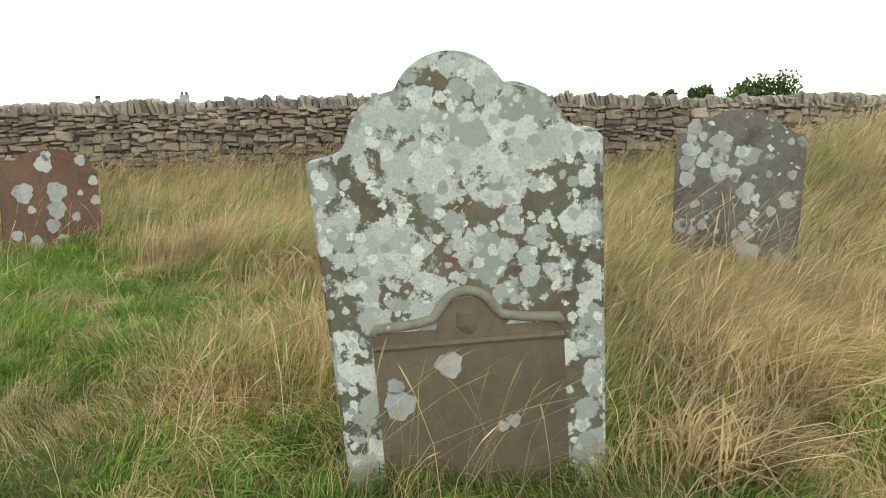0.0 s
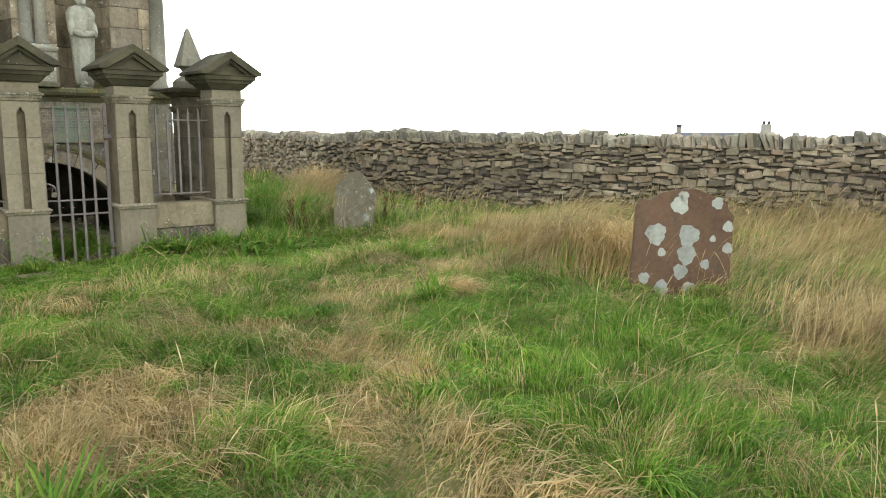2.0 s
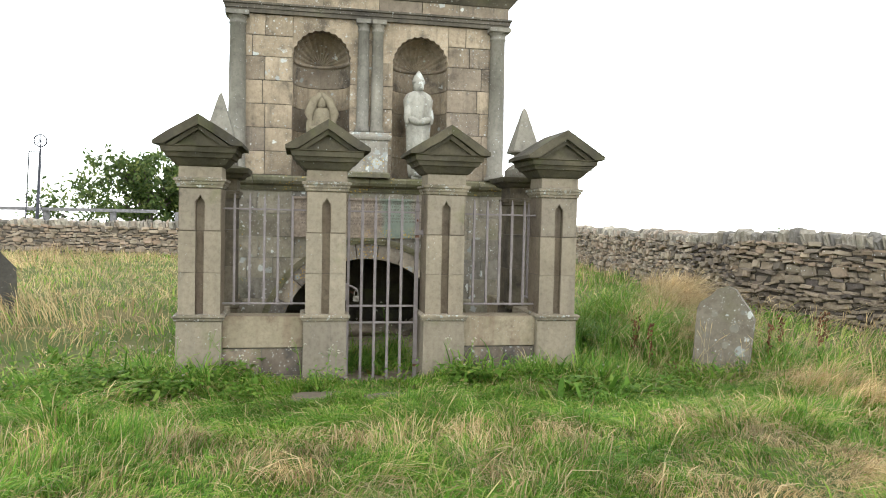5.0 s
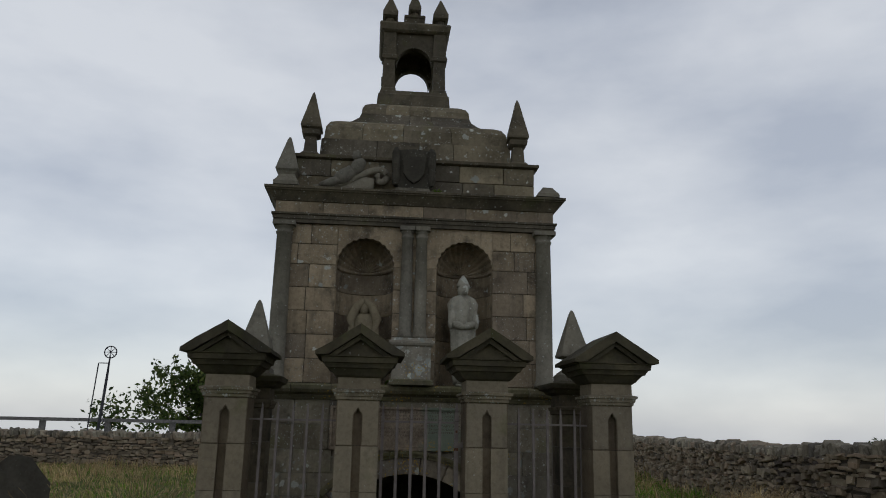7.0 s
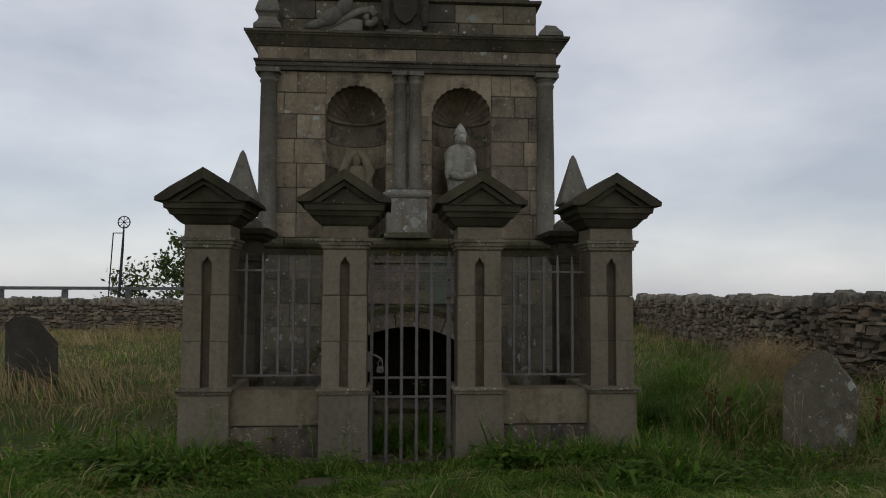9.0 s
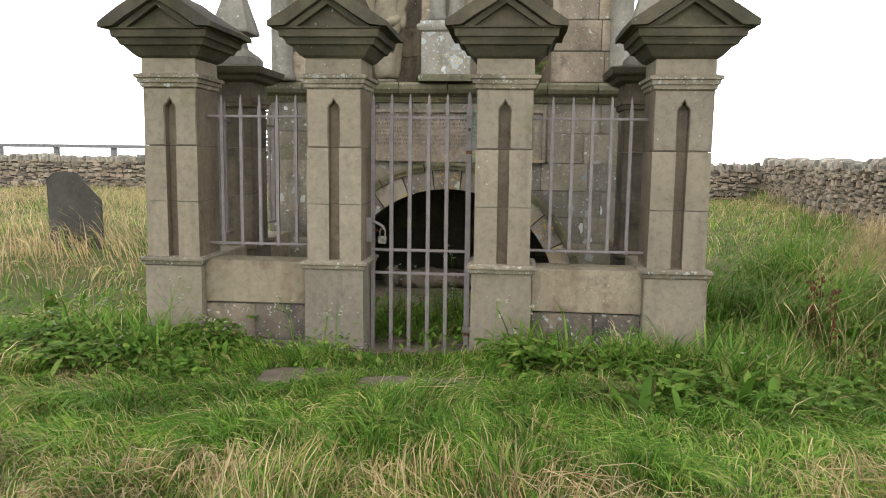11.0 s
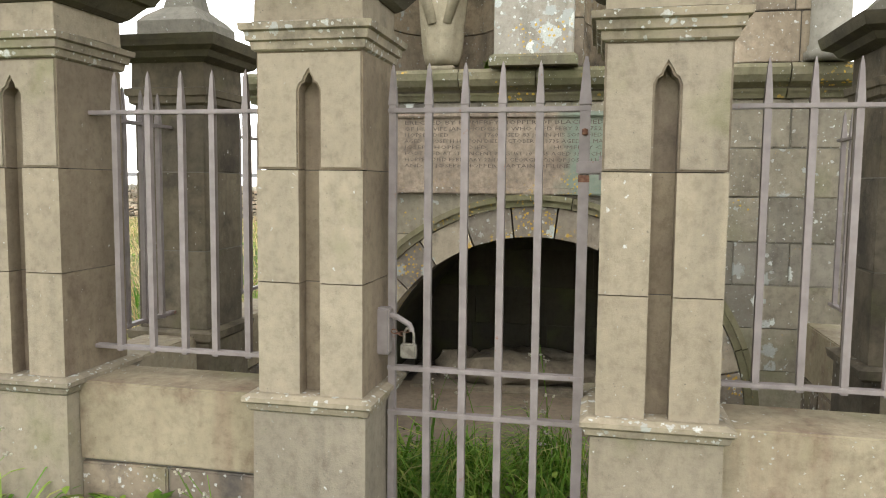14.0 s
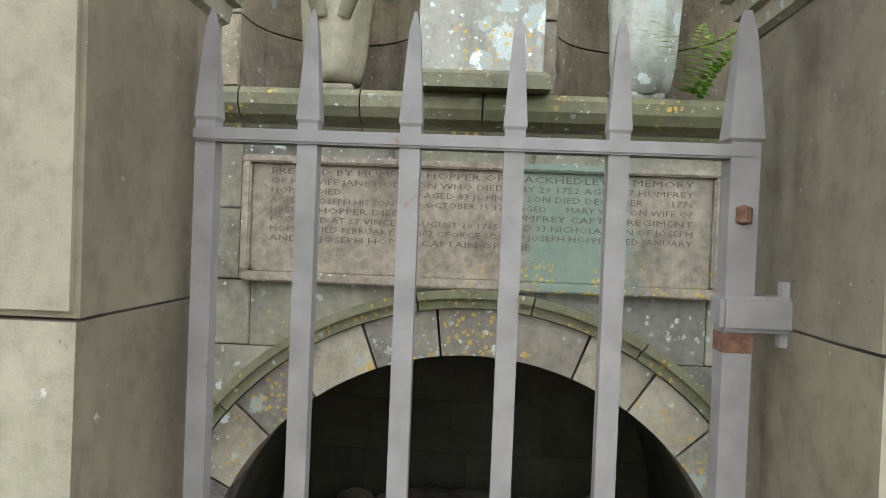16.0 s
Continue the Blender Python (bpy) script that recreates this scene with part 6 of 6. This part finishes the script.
def mounds():
    q = np.random.default_rng(51)
    p = scatter(420, -10.5, 3, 0.4, 8, 61)
    s = straw_share(p[:, 0], p[:, 1])
    pick = q.random(len(p)) < s
    row = lambda a, k: [(x, y, q.uniform(0.12, 0.34), q.uniform(0.16, 0.34) * k, int(q.uniform(60, 130))) for x, y in a]
    straw = [(-14.6, 7.6, 0.8, 1.05, 700), (-15.6, 8.4, 0.9, 1.15, 800), (-16.8, 8.8, 0.9, 1.1, 600), (-13.9, 7.0, 0.7, 0.9, 500)] + [(x, y, r * 2.4, h, n // 2) for x, y, r, h, n in row(p[pick], 1.1)] + [(-5.1, 1.5, 1.5, 0.34, 1300), (-5.6, 1.8, 1.2, 0.32, 900), (-6.7, 4.95, 0.4, 0.36, 450), (-10.4, 7.3, 0.5, 0.4, 500), (-12.4, 7.1, 0.6, 0.75, 700), (-12.9, 7.6, 0.6, 0.8, 600), (-9.9, 8.4, 0.6, 0.5, 500), (-7.6, 7.6, 1.3, 0.95, 1000), (-7.0, 7.9, 1.1, 0.9, 800), (-8.3, 7.3, 0.8, 0.7, 500), (-3.6, 6.4, 1.2, 0.62, 700), (-2.4, 5.9, 1.3, 0.6, 700), (-1.3, 5.2, 1.1, 0.6, 600), (-12.3, 6.9, 0.5, 0.95, 500), (0.75, 3.4, 0.7, 0.5, 900), (0.6, 2.75, 0.4, 0.42, 500), (2.0, 4.8, 1.0, 0.55, 1000)]
    green = row(p[~pick], 1.0) + [(-14.2, 6.6, 0.9, 1.0, 800), (-15.2, 7.2, 0.9, 1.05, 700), (-12.55, 2.75, 0.35, 0.5, 260), (-12.7, 3.2, 0.35, 0.55, 260), (-12.3, 2.45, 0.3, 0.4, 160), (-5.45, 2.85, 0.5, 0.2, 600), (-6.6, 4.75, 0.3, 0.3, 300), (-3.6, 2.0, 0.4, 0.26, 400), (-11.4, 7.4, 0.6, 0.6, 500), (-12.2, 6.0, 0.7, 0.85, 700), (-12.6, 6.6, 0.7, 0.95, 700), (-12.9, 5.6, 0.6, 0.7, 500), (-12.0, 6.4, 0.5, 0.6, 450)]
    tussocks("straw_tussocks", M_STRAW, straw, "mounds of long dry straw-coloured grass", 71)
    tussocks("green_tussocks", M_GREEN, green, "lush green grass tussocks", 72)


mounds()


def seed_stalks():
    """Tall stalks with feathery heads."""
    q = np.random.default_rng(21)
    spots = [scatter(1500, -1.8, 3.2, 2.6, 7.5, 31), scatter(3600, -9, 6, 6.8, 15, 32), scatter(900, 1.0, 7, 7.5, 15, 37), scatter(500, -12.8, -10.5, 5.6, 9.5, 33), scatter(500, -20, -12, -6, 0.5, 34), scatter(260, -8, -1, 1.0, 6, 35), scatter(50, -0.85, 0.45, 2.2, 2.5, 36)]
    pts = np.concatenate(spots)
    vs, fs = [], []
    for x, y in pts:
        h = q.uniform(0.45, 0.85) * (0.7 + 0.5 * min(1.0, float(height_at(x, y)) / 0.5))
        g = gh(x, y)
        bx, by = q.normal(0.32, 0.28) * h, q.normal(-0.05, 0.2) * h
        a = q.uniform(0, 6.28)
        sx, sy = math.cos(a) * 0.0016, math.sin(a) * 0.0016
        b = len(vs)
        for k, w in ((0, 1), (0.5, 0.9), (0.82, 0.8), (0.88, 2.3), (0.95, 1.8), (1.0, 0.2)):
            cx, cy, cz = x + bx * k * k * 1.3, y + by * k * k * 1.3, g + h * k * (1 - 0.12 * k)
            vs += [(cx - sx * w, cy - sy * w, cz), (cx + sx * w, cy + sy * w, cz)]
        fs += [(b + 2 * i, b + 2 * i + 1, b + 2 * i + 3, b + 2 * i + 2) for i in range(5)]
    me = bpy.data.meshes.new("seed_stalks")
    me.from_pydata(vs, [], fs)
    me.materials.append(M_STRAW)
    tagged(new("seed_stalks", me), "tall dry grass stalks with feathery seed heads", "grass", kind="stuff")


seed_stalks()


# ---- weeds ----
def weed(kind, seed):
    """One clump of broad leaves."""
    q = random.Random(seed)
    bm = bmesh.new()
    n, long, wide = {"dock": (16, 0.21, 0.024), "nettle": (70, 0.055, 0.014), "tuft": (60, 0.32, 0.006), "lobed": (64, 0.085, 0.018)}[kind]
    for i in range(n):
        a = q.uniform(0, 6.28)
        if kind in ("nettle", "lobed"):
            top = 0.30 if kind == "nettle" else 0.24
            base = Vector((q.gauss(0, 0.13), q.gauss(0, 0.13), q.uniform(0.05, top)))
            rise, out = q.uniform(-0.1, 0.4), 1.0
        else:
            base = Vector((q.gauss(0, 0.05), q.gauss(0, 0.05), 0))
            rise, out = q.uniform(0.6, 1.6), q.uniform(0.35, 1.0)
        ln = long * q.uniform(0.6, 1.25)
        for lobe in ((-0.75, 0.7), (0.75, 0.7), (-0.4, 0.9), (0.4, 0.9)) if kind == "lobed" else ():
            d = Vector((math.cos(a + lobe[0]), math.sin(a + lobe[0]), rise - 0.25)) * ln * lobe[1]
            s = Vector((-d.y, d.x, q.uniform(-0.02, 0.02))) * 0.24
            v = [bm.verts.new(c) for c in (base, base + d * 0.6 - s, base + d, base + d * 0.6 + s)]
            bm.faces.new(v)
        d = Vector((math.cos(a), math.sin(a), 0))
        s = Vector((-math.sin(a), math.cos(a), q.uniform(-0.3, 0.3))) * wide * q.uniform(0.7, 1.2)
        p = [base + d * (ln * out * k) + Vector((0, 0, ln * (rise * k - 0.65 * k * k))) for k in (0, 0.35, 0.7, 1.0)]
        v = [bm.verts.new(c) for c in (p[0] - s * 0.15, p[0] + s * 0.15, p[1] - s, p[1] + s, p[2] - s * 0.8, p[2] + s * 0.8, p[3])]
        bm.faces.new((v[0], v[1], v[3], v[2]))
        bm.faces.new((v[2], v[3], v[5], v[4]))
        bm.faces.new((v[4], v[5], v[6]))
    return bm


def weeds():
    q = random.Random(8)
    protos = {}
    spots = []
    for i in range(46):
        spots.append((q.choice(("lobed", "lobed", "nettle")), q.uniform(-11.5, -10.5), q.uniform(0.0, 1.75)))
    for i in range(26):
        spots.append((q.choice(("lobed", "dock")), q.uniform(-11.3, -10.2), q.uniform(3.75, 5.9)))
    for i in range(84):
        y = q.uniform(0.5, 5.6)
        x = -11.36 + q.uniform(-0.02, 0.5)
        if (2.45 < y < 3.5 and x > -11.3) or (1.6 < y < 2.6 and q.random() < 0.6):
            continue
        spots.append((q.choice(("dock", "tuft", "nettle", "tuft")), x, y))
    for i in range(95):
        spots.append((q.choice(("nettle", "nettle", "dock", "tuft")), q.uniform(-13.2, -10.6), q.uniform(5.4, 8.2)))
    for i in range(34):
        spots.append((q.choice(("nettle", "dock")), q.uniform(-12.6, -9.6), q.uniform(-0.6, 1.0)))
    for i in range(22):
        spots.append((q.choice(("dock", "tuft", "nettle")), q.uniform(-13.1, -12.0), q.uniform(1.6, 4.3)))
    for x, y in ((-6.6, 4.75), (-4.3, 1.2)):
        spots += [("tuft", x, y), ("tuft", x + 0.07, y - 0.06), ("tuft", x - 0.06, y + 0.08)]
    names = {"lobed": ("lobed_weed", "low spreading weed with lobed green leaves"), "dock": ("dock_plant", "broad-leaved green dock plant in the grass"), "nettle": ("nettle_clump", "clump of small-leaved green weeds"), "tuft": ("grass_tuft", "thick tuft of long green grass blades")}
    for kind, x, y in spots:
        key = (kind, q.randrange(3))
        z = (gh(x, y) - 0.01) if not (-14 < x < -11.6 and 0.9 < y < 5) else -0.1
        m = pose(x, y, z, 0, 0, q.uniform(0, 360)) @ Matrix.Scale(q.uniform(0.75, 1.25), 4)
        if key not in protos:
            protos[key] = part(names[kind][0], weed(kind, len(kind) * 10 + key[1]), M_WEED if kind != "tuft" else M_GREEN)
            tagged(protos[key], names[kind][1], "weed", "weeds", "stuff" if kind in ("nettle", "lobed") else "")
            protos[key].matrix_basis = m
        else:
            copy_thing(protos[key], m)


weeds()


def dock_spires():
    """Rusty dead dock stems."""
    q = random.Random(4)
    for i in range(7):
        x, y = q.uniform(-12.2, -11.0), q.uniform(5.7, 8.5)
        g = gh(x, y)
        bm = tube([(x, y, g), (x + 0.03, y, g + 0.3), (x + 0.05, y + 0.02, g + 0.62)], [0.005, 0.005, 0.003], 5)
        for k in range(30):
            z = g + q.uniform(0.3, 0.64)
            blob(bm, (x + 0.04 + q.gauss(0, 0.018), y + q.gauss(0, 0.018), z), (0.012, 0.012, 0.014), None, 5, 4)
        tagged(part("dock_spire", bm, M_DOCK), "rusty brown dead dock seed spire", "weed", "dock spires")


dock_spires()


def flower_stem(x, y, z, h, seed):
    q = random.Random(seed)
    t = thing("flowering_weed", x, y, z, "thin weed stem with small pale flower heads", "weed", "flowering weeds")
    tip = (x + q.uniform(-0.06, 0.1), y + q.uniform(-0.08, 0.08), z + h)
    mid = (x + (tip[0] - x) * 0.3, y + (tip[1] - y) * 0.3, z + h * 0.55)
    part("stem", tube([(x, y, z - 0.02), mid, tip], [0.0035, 0.003, 0.0015], 5), M_WEED, t)
    for i in range(4):
        e = (tip[0] + q.gauss(0, 0.05), tip[1] + q.gauss(0, 0.05), tip[2] + q.uniform(-0.12, 0.04))
        part("branch", tube([tuple(0.55 * a + 0.45 * b for a, b in zip(mid, tip)), e], 0.0014, 4), M_WEED, t)
        bm = bmesh.new()
        for k in range(5):
            blob(bm, (e[0] + q.gauss(0, 0.006), e[1] + q.gauss(0, 0.006), e[2] + q.gauss(0, 0.005)), (0.006, 0.006, 0.005), None, 5, 4)
        part("flower_head", bm, M_FLOWER, t)


fq = random.Random(90)
for i in range(20):
    fy = fq.choice((fq.uniform(1.2, 2.5), fq.uniform(3.4, 5.3), fq.uniform(0.2, 1.2)))
    fx = -11.3 + fq.uniform(-0.05, 0.4)
    flower_stem(fx, fy, gh(fx, fy), fq.uniform(0.25, 0.6), i)
for i in range(6):
    fx, fy = fq.uniform(-13.2, -12.2), fq.uniform(2.5, 3.5)
    flower_stem(fx, fy, -0.1, fq.uniform(0.4, 0.75), 50 + i)


def fern(x, y, z, size, seed):
    q = random.Random(seed)
    t = thing("ledge_fern", x, y, z, "small bright green fern rooted on the mausoleum ledge", "fern", "ledge ferns")
    for i in range(9):
        a = q.uniform(-1.5, 1.5)
        ln = size * q.uniform(0.7, 1.2)
        d = Vector((math.cos(a), math.sin(a), 0))
        bm = bmesh.new()
        for k in range(14):
            f = (k + 1) / 14
            c = Vector((x, y, z)) + d * (ln * f * 0.7) + Vector((0, 0, ln * (1.25 * f - 0.7 * f * f)))
            for sgn in (-1, 1):
                sd = Vector((-d.y, d.x, -0.2)) * sgn * ln * 0.2 * (1.05 - f)
                vv = [bm.verts.new(p) for p in (c, c + sd * 0.5 + d * 0.012, c + sd, c + sd * 0.5 - d * 0.012)]
                bm.faces.new(vv)
        part("frond", bm, M_WEED, t)


fern(-13.93, 3.83, 2.262, 0.40, 1)
fern(-13.98, 2.62, 2.265, 0.10, 2)
fern(-13.99, 3.24, 4.9, 0.12, 3)
